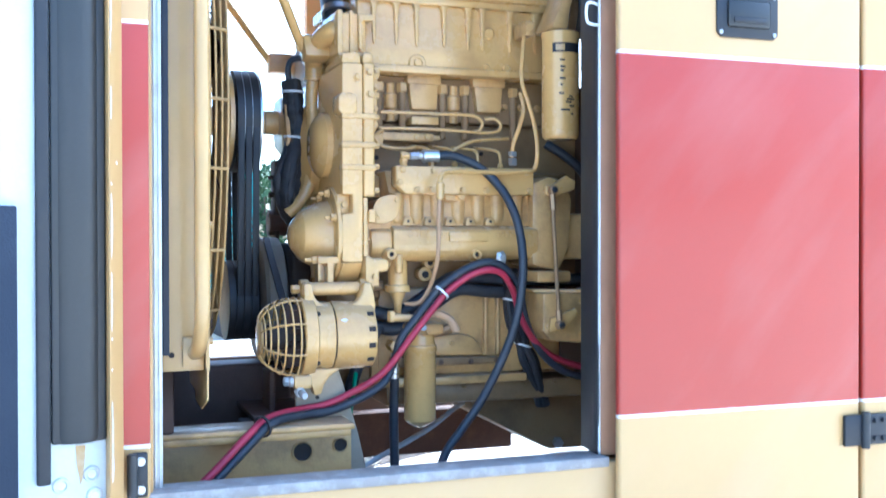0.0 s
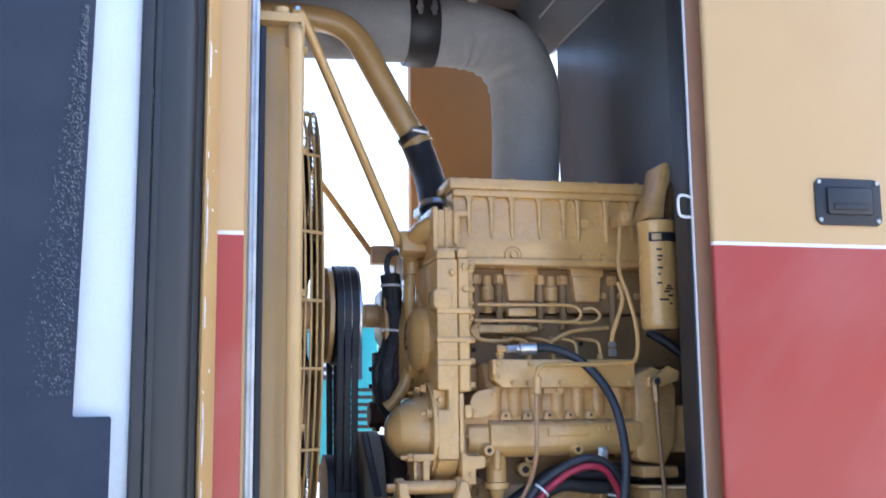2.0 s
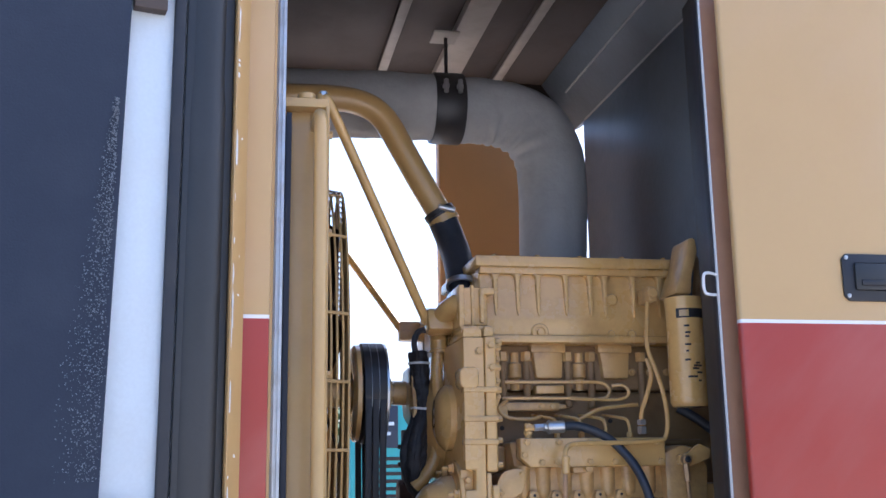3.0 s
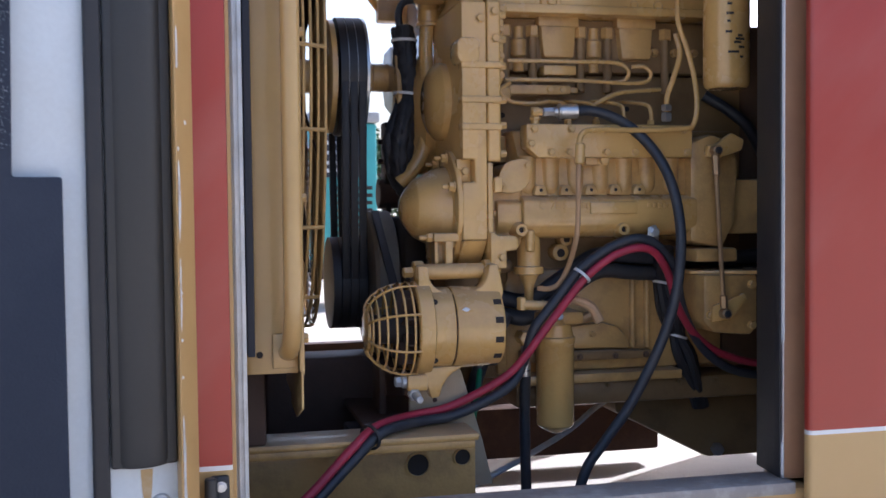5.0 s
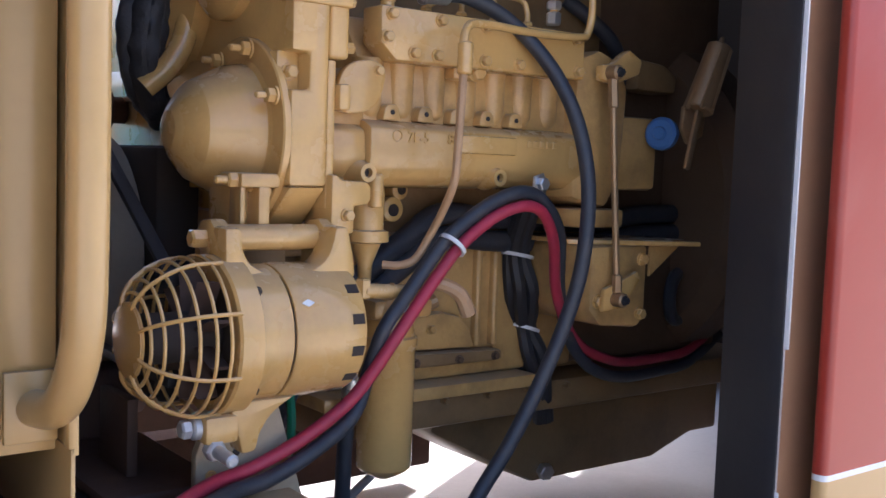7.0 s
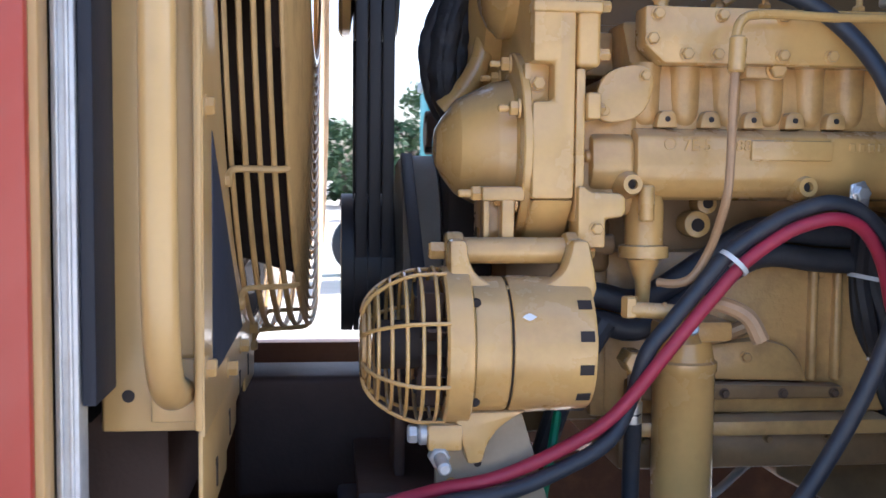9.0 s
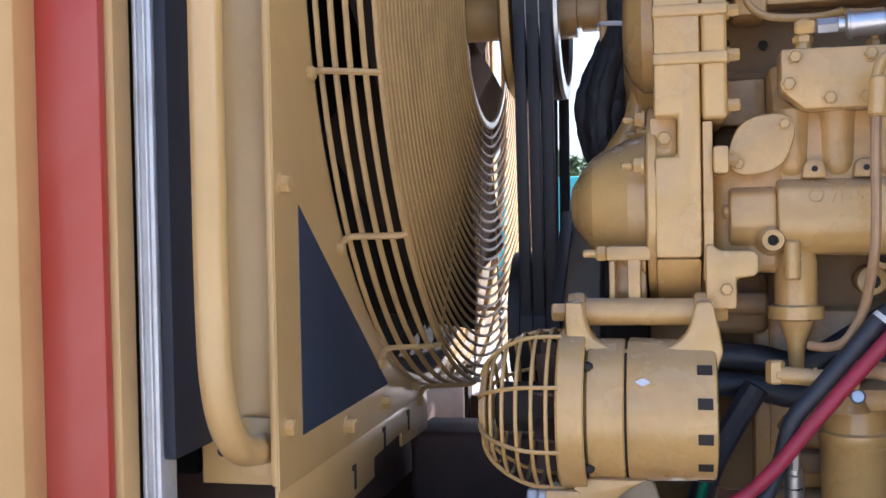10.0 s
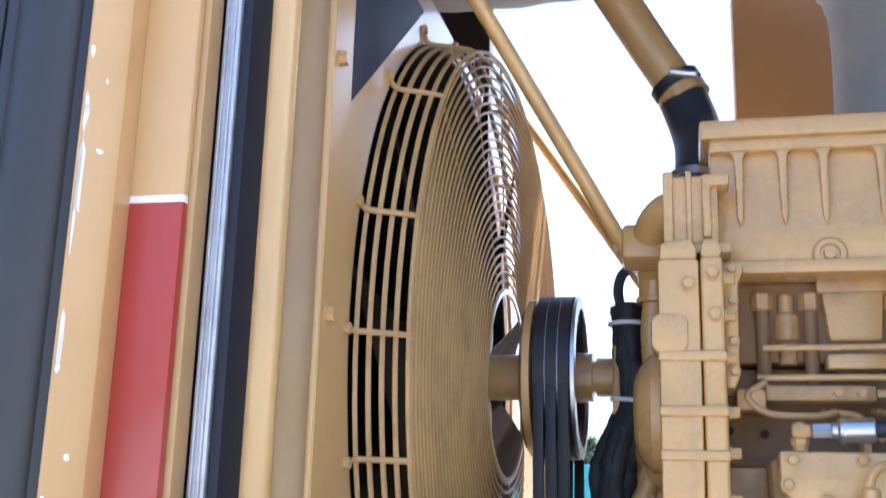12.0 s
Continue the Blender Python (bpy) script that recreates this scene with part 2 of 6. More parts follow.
def solo(name, bm, mat, label, category, group="", kind="", sharp=35):
    """One mesh that is a thing by itself, its origin at its base."""
    lo = [min(v.co[i] for v in bm.verts) for i in range(3)]
    hi = [max(v.co[i] for v in bm.verts) for i in range(3)]
    at = Vector(((lo[0] + hi[0]) / 2, (lo[1] + hi[1]) / 2, lo[2]))
    bmesh.ops.translate(bm, verts=bm.verts, vec=-at)
    ob = part(name, bm, mat, None, "", sharp)
    ob.location = at
    return tagged(ob, label, category, group, kind)


def B():
    return bmesh.new()


def box(bm, x0, x1, y0, y1, z0, z1, bev=0.003, seg=2):
    r = bmesh.ops.create_cube(bm, size=1.0)
    vs = r["verts"]
    for v in vs:
        v.co = Vector((x0 + (v.co.x + 0.5) * (x1 - x0), y0 + (v.co.y + 0.5) * (y1 - y0), z0 + (v.co.z + 0.5) * (z1 - z0)))
    if bev:
        es = list({e for v in vs for e in v.link_edges})
        bmesh.ops.bevel(bm, geom=es, offset=bev, segments=seg, profile=0.5, affect="EDGES")
    return bm


def basis(axis):
    a = Vector(axis).normalized()
    u = a.cross(Vector((0, 0, 1)))
    if u.length < 1e-4:
        u = a.cross(Vector((0, 1, 0)))
    u.normalize()
    return a, u, a.cross(u).normalized()


def lathe(bm, at, axis, profile, seg=28, start=0.0, span=2 * math.pi):
    """Turn (distance along the axis, radius) pairs round the axis."""
    a, u, w = basis(axis)
    at = Vector(at)
    rings = []
    for d, r in profile:
        if r < 1e-5:
            rings.append([bm.verts.new(at + a * d)])
        else:
            rings.append([bm.verts.new(at + a * d + (u * math.cos(2 * math.pi * k / seg) + w * math.sin(2 * math.pi * k / seg)) * r) for k in range(seg)])
    for p, q in zip(rings, rings[1:]):
        for k in range(seg):
            j = (k + 1) % seg
            if len(p) == 1 and len(q) == 1:
                continue
            if len(p) == 1:
                bm.faces.new((p[0], q[j], q[k]))
            elif len(q) == 1:
                bm.faces.new((p[k], p[j], q[0]))
            else:
                bm.faces.new((p[k], p[j], q[j], q[k]))
    return bm


def cyl(bm, p0, p1, r, r1=None, seg=20, bev=0.0025):
    p0, p1 = Vector(p0), Vector(p1)
    r1 = r if r1 is None else r1
    d = (p1 - p0).length
    b = min(bev, r * 0.4, r1 * 0.4, d * 0.3)
    return lathe(bm, p0, p1 - p0, [(0, 0), (0, r - b), (b, r), (d - b, r1), (d, r1 - b), (d, 0)], seg)


def spline(pts, per=8):
    """A smooth line through the points."""
    p = [Vector(q) for q in pts]
    p = [p[0] * 2 - p[1]] + p + [p[-1] * 2 - p[-2]]
    out = []
    for i in range(1, len(p) - 2):
        for k in range(per):
            t = k / per
            a, b, c, d = p[i - 1:i + 3]
            out.append(0.5 * ((2 * b) + (c - a) * t + (2 * a - 5 * b + 4 * c - d) * t * t + (3 * b - a - 3 * c + d) * t ** 3))
    out.append(p[-2])
    return out


def tube(bm, pts, r, seg=10, per=8, smooth=True, closed=False):
    """A round section swept along the points; r may change from point to point."""
    line = spline(pts, per) if smooth else [Vector(q) for q in pts]
    n = len(line)
    rad = (lambda i: r) if not hasattr(r, "__len__") else (lambda i: float(np.interp(i / (n - 1) * (len(r) - 1), range(len(r)), r)))
    t0 = (line[1] - line[0]).normalized()
    _, u, _ = basis(t0)
    rings = []
    for i, q in enumerate(line):
        if closed:
            t = (line[(i + 1) % n] - line[i - 1]).normalized()
        else:
            t = (line[min(i + 1, n - 1)] - line[max(i - 1, 0)]).normalized()
        u = (u - t * u.dot(t)).normalized()
        w = t.cross(u)
        rr = rad(i)
        rings.append([bm.verts.new(q + (u * math.cos(2 * math.pi * k / seg) + w * math.sin(2 * math.pi * k / seg)) * rr) for k in range(seg)])
    pairs = list(zip(rings, rings[1:])) + ([(rings[-1], rings[0])] if closed else [])
    for p, q in pairs:
        for k in range(seg):
            j = (k + 1) % seg
            bm.faces.new((p[k], p[j], q[j], q[k]))
    if not closed:
        bm.faces.new(rings[0])
        bm.faces.new(rings[-1])
    return bm


def ring(bm, at, axis, R, r, n=72, seg=6):
    a, u, w = basis(axis)
    at = Vector(at)
    return tube(bm, [at + (u * math.cos(2 * math.pi * k / n) + w * math.sin(2 * math.pi * k / n)) * R for k in range(n)], r, seg, smooth=False, closed=True)


def prism(bm, poly, axis, d0, d1, bev=0.003):
    """A polygon in the plane across the axis ('y': x and z, 'x': y and z, 'z': x and y), pulled from d0 to d1."""
    def at(p, d):
        return {"y": (p[0], d, p[1]), "x": (d, p[0], p[1]), "z": (p[0], p[1], d)}[axis]
    lo = [bm.verts.new(at(p, d0)) for p in poly]
    hi = [bm.verts.new(at(p, d1)) for p in poly]
    fs = [bm.faces.new(lo), bm.faces.new(hi)]
    n = len(poly)
    for k in range(n):
        fs.append(bm.faces.new((lo[k], lo[(k + 1) % n], hi[(k + 1) % n], hi[k])))
    if bev:
        bmesh.ops.recalc_face_normals(bm, faces=fs)
        es = list({e for f in fs for e in f.edges})
        bmesh.ops.bevel(bm, geom=es, offset=bev, segments=2, profile=0.5, affect="EDGES")
    return bm


def disc_poly(cx, cz, r, n=24, a0=0.0, a1=2 * math.pi):
    return [(cx + r * math.cos(a0 + (a1 - a0) * k / n), cz + r * math.sin(a0 + (a1 - a0) * k / n)) for k in range(n + (a1 - a0 < 6.2))]


bolt_meshes = {}


def bolt(parent, at, axis="-y", r=0.009, h=0.008, mat=None, name="bolt"):
    """A hexagon head on a washer; alike ones share a mesh."""
    mat = mat or PAINT
    key = (axis, r, h, mat.name)
    if key not in bolt_meshes:
        bm = B()
        d = {"-y": (0, -1, 0), "x": (1, 0, 0), "-x": (-1, 0, 0), "z": (0, 0, 1)}[axis]
        lathe(bm, (0, 0, 0), d, [(0, 0), (0, r * 1.25), (h * 0.25, r * 1.25), (h * 0.25, 0)], 14)
        lathe(bm, Vector(d) * h * 0.25, d, [(0, 0), (0, r), (h * 0.85, r), (h, r * 0.8), (h, 0)], 6)
        bmesh.ops.recalc_face_normals(bm, faces=bm.faces)
        me = bpy.data.meshes.new("bolt")
        bm.to_mesh(me)
        bm.free()
        me.materials.append(mat)
        bolt_meshes[key] = me
    ob = new(name, bolt_meshes[key])
    ob.parent = parent
    ob.location = Vector(at) - world_of(parent)
    return ob


def cable_tie(parent, at, axis, r, mat=None):
    bm = B()
    a, u, w = basis(axis)
    lathe(bm, Vector(at) - a * 0.003, axis, [(0, r * 0.9), (0, r + 0.0015), (0.006, r + 0.0015), (0.006, r * 0.9)], 16)
    return part("cable_tie", bm, mat or TIE, parent, "white nylon cable tie" if mat is None else "")


# ---- ground, sky line and what stands behind ----
bm = B()
box(bm, -400, 400, -200, 600, -0.5, 0.0, 0)
solo("ground", bm, GROUND, "pale dusty sunlit yard reaching to the trees", "ground", kind="structure")

# ---- the shell of the generator house ----
FACE = 1.987
X0, X1, YF, ZC = -2.2, 3.6, 3.52, 2.965
bm = B()
box(bm, X0, X1, FACE + 0.02, YF - 0.02, 0.50, 0.70, 0.004)
solo("floor", bm, CONC, "pale worn floor of the generator house", "floor", kind="structure")
bm = B()
box(bm, X0, X1, FACE + 0.02, YF - 0.02, ZC, ZC + 0.05, 0.0)
for x in (0.15, 0.586, 1.012, 1.46, 1.9):
    box(bm, x - 0.012, x + 0.012, FACE + 0.1, YF - 0.06, ZC - 0.03, ZC + 0.01, 0.002)
ceiling = solo("ceiling", bm, CEIL, "dark brown insulated ceiling with pale ribs", "ceiling", kind="structure")
for x in (0.586, 1.012):
    bm = B()
    box(bm, x - 0.016, x + 0.016, FACE + 0.1, YF - 0.06, ZC - 0.038, ZC - 0.03, 0.002)
    solo("trim", bm, RIB, "pale metal strip on the ceiling", "trim", kind="structure")
bm = B()
box(bm, 0.777, 0.870, FACE + 0.1, YF - 0.06, ZC - 0.034, ZC - 0.002, 0.002)
solo("trim", bm, RIB, "wide pale steel strap along the ceiling", "trim", kind="structure")

# near wall: base, header, panels either side of the doorway
bm = B()
box(bm, X0, X1, FACE + 0.006, FACE + 0.09, 0.35, 0.925, 0.004)
solo("wall_base", bm, BANDED, "tan painted base of the generator house wall", "wall", kind="structure")
bm = B()
box(bm, X0, X1, FACE + 0.006, FACE + 0.09, 2.66, ZC + 0.05, 0.004)
solo("wall_header", bm, BANDED, "tan painted strip over the doorway", "wall", kind="structure")
bm = B()
box(bm, X0, 0.176, FACE + 0.0, FACE + 0.014, 0.93, 2.655, 0.004)
solo("wall_south", bm, BANDED, "tan and red painted wall strip beside the doorway", "wall", kind="structure")
bm = B()
box(bm, 1.1825, X1, FACE + 0.05, FACE + 0.09, 0.93, 2.655, 0.0)
solo("wall_inner", bm, DARK, "dark inner skin of the near wall", "wall", kind="structure")
bm = B()
box(bm, X0, 0.172, FACE + 0.05, FACE + 0.09, 0.93, 2.655, 0.0)
solo("wall_inner", bm, DARK, "dark inner skin of the near wall", "wall", kind="structure")
bm = B()
box(bm, X0 + 0.05, X1 - 0.05, FACE + 0.1, YF - 0.1, -0.01, 0.499, 0.01)
solo("base_frame", bm, DARK, "dark steel base frame under the generator house", "base frame", kind="structure")
# ends, far wall with its two doorways
for x in (X0, X1):
    bm = B()
    box(bm, x - 0.03, x + 0.03, FACE + 0.1, YF - 0.05, 0.35, ZC, 0)
    solo("wall_end", bm, DARK, "dark end wall of the generator house", "wall", kind="structure")
for a, b, z0, z1, mat in ((X0, 0.22, 0.35, ZC + 0.05, DARK), (1.40, 1.575, 0.35, ZC + 0.05, DARK), (2.765, X1, 0.35, ZC + 0.05, DARK),
                          (0.225, 1.395, 0.35, 1.03, BROWN), (0.225, 1.395, 2.85, ZC + 0.05, DARK), (1.58, 2.76, 0.35, 0.715, BROWN), (1.58, 2.76, 2.85, ZC + 0.05, DARK)):
    bm = B()
    box(bm, a, b, YF - 0.05, YF, z0, z1, 0.003)
    solo("wall_north", bm, mat, "brown primed sill of the far wall" if mat is BROWN else "dark lining of the far wall", "wall", kind="structure")

# inward-facing tan edges of the doorway; the right one has shade in its colour
for a, b, y0 in ((0.10, 0.1825, 0.0145), (1.1716, 1.262, 0.0305)):
    bm = B()
    box(bm, a, b, FACE + y0, FACE + 0.046, 0.935, 2.655, 0.003)
    solo("trim", bm, SHELL if a < 1 else JAMB, "tan painted edge of the doorway", "trim", kind="structure")
# open leaf of the far doorway, swung outwards
# unseen right part lengthened to keep sun off the fan guard
bm = B()
box(bm, 0.0, 0.50, -0.02, 0.02, 1.04, 2.84, 0.006)
lf = solo("door_4", bm, ORANGE, "open tan steel door of the far doorway", "door", kind="structure")
lf.matrix_world = pose(1.08, 3.63, 1.04, 0, 0, 6)
# silver door frame, sill and seals
bm = B()
box(bm, 0.183, 0.203, FACE + 0.047, FACE + 0.08, 0.935, 2.655, 0.002)
box(bm, 0.187, 0.190, FACE + 0.043, FACE + 0.05, 0.935, 2.655, 0.001)
box(bm, 0.195, 0.199, FACE + 0.043, FACE + 0.05, 0.935, 2.655, 0.0015)
solo("door_frame", bm, ALU, "scratched aluminium doorway edging", "door frame", kind="structure")
bm = B()
box(bm, 1.1672, 1.1712, FACE + 0.028, FACE + 0.0455, 0.935, 2.655, 0.0018)
solo("door_frame", bm, ALU, "scratched aluminium doorway edging", "door frame", kind="structure")
bm = B()
box(bm, 1.1634, 1.1668, FACE + 0.020, FACE + 0.043, 1.19, 2.65, 0.0014)
box(bm, 1.1634, 1.1668, FACE + 0.022, FACE + 0.043, 0.945, 1.005, 0.0014)
solo("trim", bm, TIE, "thin white sealing bead along the doorway", "trim", kind="structure")
bm = B()
box(bm, 0.1725, 1.1785, FACE - 0.001, FACE + 0.085, 0.915, 0.938, 0.004)
solo("door_sill", bm, SILL, "scuffed grey metal sill of the doorway", "door sill", kind="structure")
bm = B()
prism(bm, [(1.1595, FACE + 0.026), (1.1630, FACE + 0.026), (1.1630, FACE + 0.0465), (1.182, FACE + 0.0465), (1.182, FACE + 0.126), (1.1705, FACE + 0.126), (1.1605, FACE + 0.045)], "z", 0.94, 2.65, 0.0012)
solo("trim", bm, RUBBER, "black foam lining along the doorway edge", "trim", kind="structure")
bm = B()
box(bm, 0.2045, 0.217, FACE + 0.050, FACE + 0.134, 1.200, 2.305, 0.002)
solo("trim", bm, SEAL, "dark foam seal between radiator and doorway", "trim", kind="structure")

# closed doors to the side of the doorway
DF = FACE - 0.028


def closed_door(x0, x1, name, label):
    th = thing(name, ((x0 + x1) / 2, DF, 0.945), label, "door", kind="structure")
    bm = B()
    box(bm, x0, x1, DF, DF + 0.023, 0.72, 2.655, 0.009, 4)
    part("door_panel", bm, BANDED, th)
    return th


door = closed_door(1.187, 1.856, "door_1", "closed tan and red steel door with a recessed paddle latch")
bm = B()
prism(bm, [(1.4515, 1.898), (1.5965, 1.898), (1.6085, 1.910), (1.6085, 1.994), (1.5965, 2.006), (1.4515, 2.006), (1.4395, 1.994), (1.4395, 1.910)], "y", DF - 0.006, DF + 0.001, 0.003)
latch = part("latch_plate", bm, RUBBER, door, "black recessed paddle latch")
bm = B()
box(bm, 1.4665, 1.5825, DF - 0.013, DF - 0.005, 1.922, 1.985, 0.006)
part("paddle", bm, VINYL, latch)
bm = B()
box(bm, 1.4795, 1.5695, DF - 0.017, DF - 0.012, 1.932, 1.946, 0.003)
part("paddle_lip", bm, RUBBER, latch)
for x in (1.4505, 1.5975):
    for z in (1.910, 1.997):
        bolt(latch, (x, DF - 0.006, z), r=0.004, h=0.003, mat=STEEL, name="screw")
closed_door(1.866, 2.76, "door_2", "closed tan and red steel door panel")


def hinge(x, z, flip=1):
    th = thing("door_hinge", (x, DF, z), "black cast metal door hinge on the shell", "hinge", "door hinges")
    bm = B()
    cyl(bm, (x, DF - 0.014, z - 0.045), (x, DF - 0.014, z + 0.045), 0.011)
    part("barrel", bm, VINYL, th)
    bm = B()
    box(bm, x - 0.055 * (flip > 0) - 0.004, x + 0.075, DF - 0.012, DF - 0.001, z - 0.038, z + 0.038, 0.004)
    part("leaf", bm, RUBBER, th)
    for dx in (0.03, 0.055):
        for dz in (-0.022, 0.022):
            bolt(th, (x + dx, DF - 0.012, z + dz), r=0.006, h=0.005, mat=RUBBER)
    return th


h1 = hinge(1.861, 0.962)
copy_thing(h1, pose(1.861, DF, 2.25))
# white hasp ring on the doorway edge
th = thing("hasp_ring", (1.115, FACE, 1.90), "white painted wire hasp ring on the doorway edge", "hasp", kind="structure")
bm = B()
tube(bm, [(1.163, FACE + 0.025, 1.962), (1.143, FACE + 0.014, 1.964), (1.128, FACE + 0.010, 1.960), (1.124, FACE + 0.009, 1.940), (1.128, FACE + 0.010, 1.919), (1.143, FACE + 0.014, 1.915), (1.163, FACE + 0.025, 1.917)], 0.0035, 8)
part("wire_loop", bm, TIE, th)

# the open door, folded back against the wall
LEAF_TURN, HX, HY = radians(14.0), 0.110, 1.934
leaf_door = thing("door_3", (HX, HY, 0.945), "open steel door with white inner face and dark foam lining", "door", kind="structure")


def on_leaf(bm):
    """From leaf coordinates (s along the door from the hinge, d out of its inner face, z) to the world."""
    c, s = math.cos(LEAF_TURN), math.sin(LEAF_TURN)
    for v in bm.verts:
        a, d, z = v.co
        v.co = Vector((HX - c * a + s * d, HY - s * a - c * d, z))
    return bm


bm = B()
box(bm, 0.0, 1.0, -0.045, 0.0, 0.945, 2.65, 0.004)
sheet = part("inner_sheet", on_leaf(bm), WHITE, leaf_door, "white painted inner sheet")
bm = B()
prism(bm, [(-0.016, -0.05), (-0.0145, 0.0), (0.017, 0.030), (0.0195, 0.030), (0.0195, 0.001), (-0.001, 0.001), (-0.001, -0.05)], "z", 0.945, 2.65, 0.0015)
edge = part("door_edge", on_leaf(bm), EDGE, leaf_door, "yellow door edge with chipped paint")
bm = B()
rng = random.Random(4)
for k in range(46):
    z = rng.uniform(0.98, 2.62)
    w, hgt = rng.uniform(0.03, 0.13), rng.choice((0.003, 0.004, 0.006, 0.006, 0.012, 0.024, 0.045)) * rng.uniform(0.6, 1.4)
    f = rng.choice((0.94, 0.94, 0.95, 0.9, 0.5 if hgt < 0.012 else 0.94))
    vs = []
    for q in range(8):
        a = 2 * math.pi * q / 8
        g = min(0.985, f + w * math.cos(a) * rng.uniform(0.6, 1.2))
        vs.append(bm.verts.new((-0.0145 + 0.0315 * g - 0.0006, 0.030 * g + 0.0006, z + hgt * math.sin(a) * rng.uniform(0.7, 1.2))))
    bm.faces.new(vs)
part("paint_chips", on_leaf(bm), CHIP, edge, "bare white chips in the paint")
bm = B()
lathe(bm, (0.070, -0.030, 1.062), (0, 0, 1), [(0, 0), (0, 0.040), (0.01, 0.044), (1.20, 0.044), (1.26, 0.041), (1.578, 0.041), (1.578, 0)], 40)
for v in bm.verts:
    v.co.y = max(0.0, v.co.y + 0.018) * 0.8
box(bm, 0.020, 0.117, 0.0, 0.012, 1.062, 2.64, 0.004, 3)
part("foam_strip", on_leaf(bm), VINYL, leaf_door, "glossy dark vinyl-faced foam strip")
bm = B()
box(bm, 0.1185, 0.143, 0.0, 0.012, 0.99, 2.64, 0.005, 3)
part("gasket", on_leaf(bm), RUBBER, leaf_door, "black rubber gasket")
bm = B()
prism(bm, [(0.178, 0.96), (0.98, 0.96), (0.98, 2.63), (0.226, 2.63), (0.244, 1.492), (0.178, 1.492)], "y", 0.0, 0.03, 0.004)
part("foam_panel", on_leaf(bm), FOAM, leaf_door, "dark blue-grey acoustic foam with frayed edge")
bm = B()
box(bm, 0.160, 0.224, 0.0, 0.028, 2.445, 2.62, 0.003)
part("keeper_block", on_leaf(bm), CEIL, leaf_door, "brown painted keeper block")
bm = B()
for k in range(1900):
    z = rng.uniform(1.53, 2.25)
    s = 0.243 + rng.triangular(0, 0.085, 0.012) * min(1.0, (2.34 - z) * 1.6)
    r = rng.triangular(0.0004, 0.0019, 0.0006)
    q = bmesh.ops.create_icosphere(bm, subdivisions=1, radius=r, matrix=Matrix.Translation((s, 0.031, z)))
part("foam_crumbs", on_leaf(bm), CRUMB, leaf_door, "pale crumbs where the foam is frayed")
bm = B()
prism(bm, [(0.056, 1.055), (0.074, 1.055), (0.072, 1.02), (0.068, 1.0), (0.066, 0.982), (0.062, 0.99), (0.058, 1.02)], "y", 0.0002, 0.0012, 0)
part("rust_streak", on_leaf(bm), RUST, leaf_door, "rusty yellow streak")
for s, z in ((0.10, 0.985), (0.045, 1.0), (0.04, 0.96)):
    bm = B()
    lathe(bm, (s, 0, z), (0, 1, 0), [(0, 0.016), (0.005, 0.014), (0.006, 0.010), (0.003, 0.008), (0.003, 0)], 20)
    part("rivet_head", on_leaf(bm), ALU, leaf_door)
th = thing("door_hinge", (0.155, FACE, 0.98), "black cast metal door hinge on the shell", "hinge", "door hinges")
bm = B()
box(bm, 0.140, 0.170, FACE - 0.012, FACE - 0.001, 0.935, 1.022, 0.004)
part("leaf", bm, RUBBER, th)
bm = B()
cyl(bm, (0.141, FACE - 0.02, 0.935), (0.141, FACE - 0.02, 1.022), 0.010)
part("barrel", bm, VINYL, th)
for z in (1.005, 0.95):
    bolt(th, (0.157, FACE - 0.012, z), r=0.007, h=0.004, mat=STEEL)

# dark insulated baffle at the generator end, with folded top
bm = B()
prism(bm, [(1.334, 1.98), (1.36, 1.98), (1.36, 2.80), (1.334, 2.788)], "y", 2.09, 3.36, 0.002)
prism(bm, [(1.334, 2.789), (1.36, 2.801), (1.25, ZC - 0.004), (1.21, ZC - 0.004)], "y", 2.09, 3.465, 0.002)
solo("acoustic_baffle", bm, LINING, "dark blue-grey lined baffle wall with slanted top", "baffle", kind="structure")
for x, z in ((1.3325, 2.788), (1.262, 2.888)):
    bm = B()
    tube(bm, [(x, 2.12, z), (x, 2.7, z), (x, 3.33, z)], 0.004, 8)
    solo("trim", bm, LAG, "grey folded seam along the baffle", "trim", kind="structure")
bm = B()
box(bm, 1.95, 2.0, FACE + 0.12, 3.34, 0.98, ZC - 0.01, 0)
solo("bulkhead", bm, DARK, "dark bulkhead behind the engine", "bulkhead", kind="structure")

# ---- skid frame ----
skid = thing("skid_frame", (0.4, 2.3, 0.70), "tan and brown steel skid frame under the engine", "skid")
bm = B()
prism(bm, [(-0.3, 0.705), (0.668, 0.705), (0.668, 0.985), (-0.3, 0.985)], "y", 2.335, 2.35, 0.002)
part("web_plate", bm, CAST, skid)
bm = B()
box(bm, -0.3, 0.655, 2.25, 2.36, 0.988, 1.003, 0.005)
box(bm, -0.3, 0.648, 2.256, 2.27, 0.972, 0.99, 0.004)
part("top_flange", bm, CAST, skid)
for x, z, r in ((0.548, 0.928, 0.022), (0.640, 0.938, 0.016)):
    bm = B()
    lathe(bm, (x, 2.335, z), (0, -1, 0), [(0, r * 1.15), (0.006, r * 1.15), (0.006, r), (0.0, r)], 24)
    part("eyelet", bm, CAST, skid)
    bm = B()
    cyl(bm, (x, 2.3345, z), (x, 2.334, z), r, bev=0)
    part("hole", bm, DARK, skid, "dark round hole")
bm = B()
box(bm, -0.5, 0.66, 3.12, 3.24, 0.705, 1.0, 0.006)
part("far_rail", bm, BROWN, skid, "brown primed far rail")
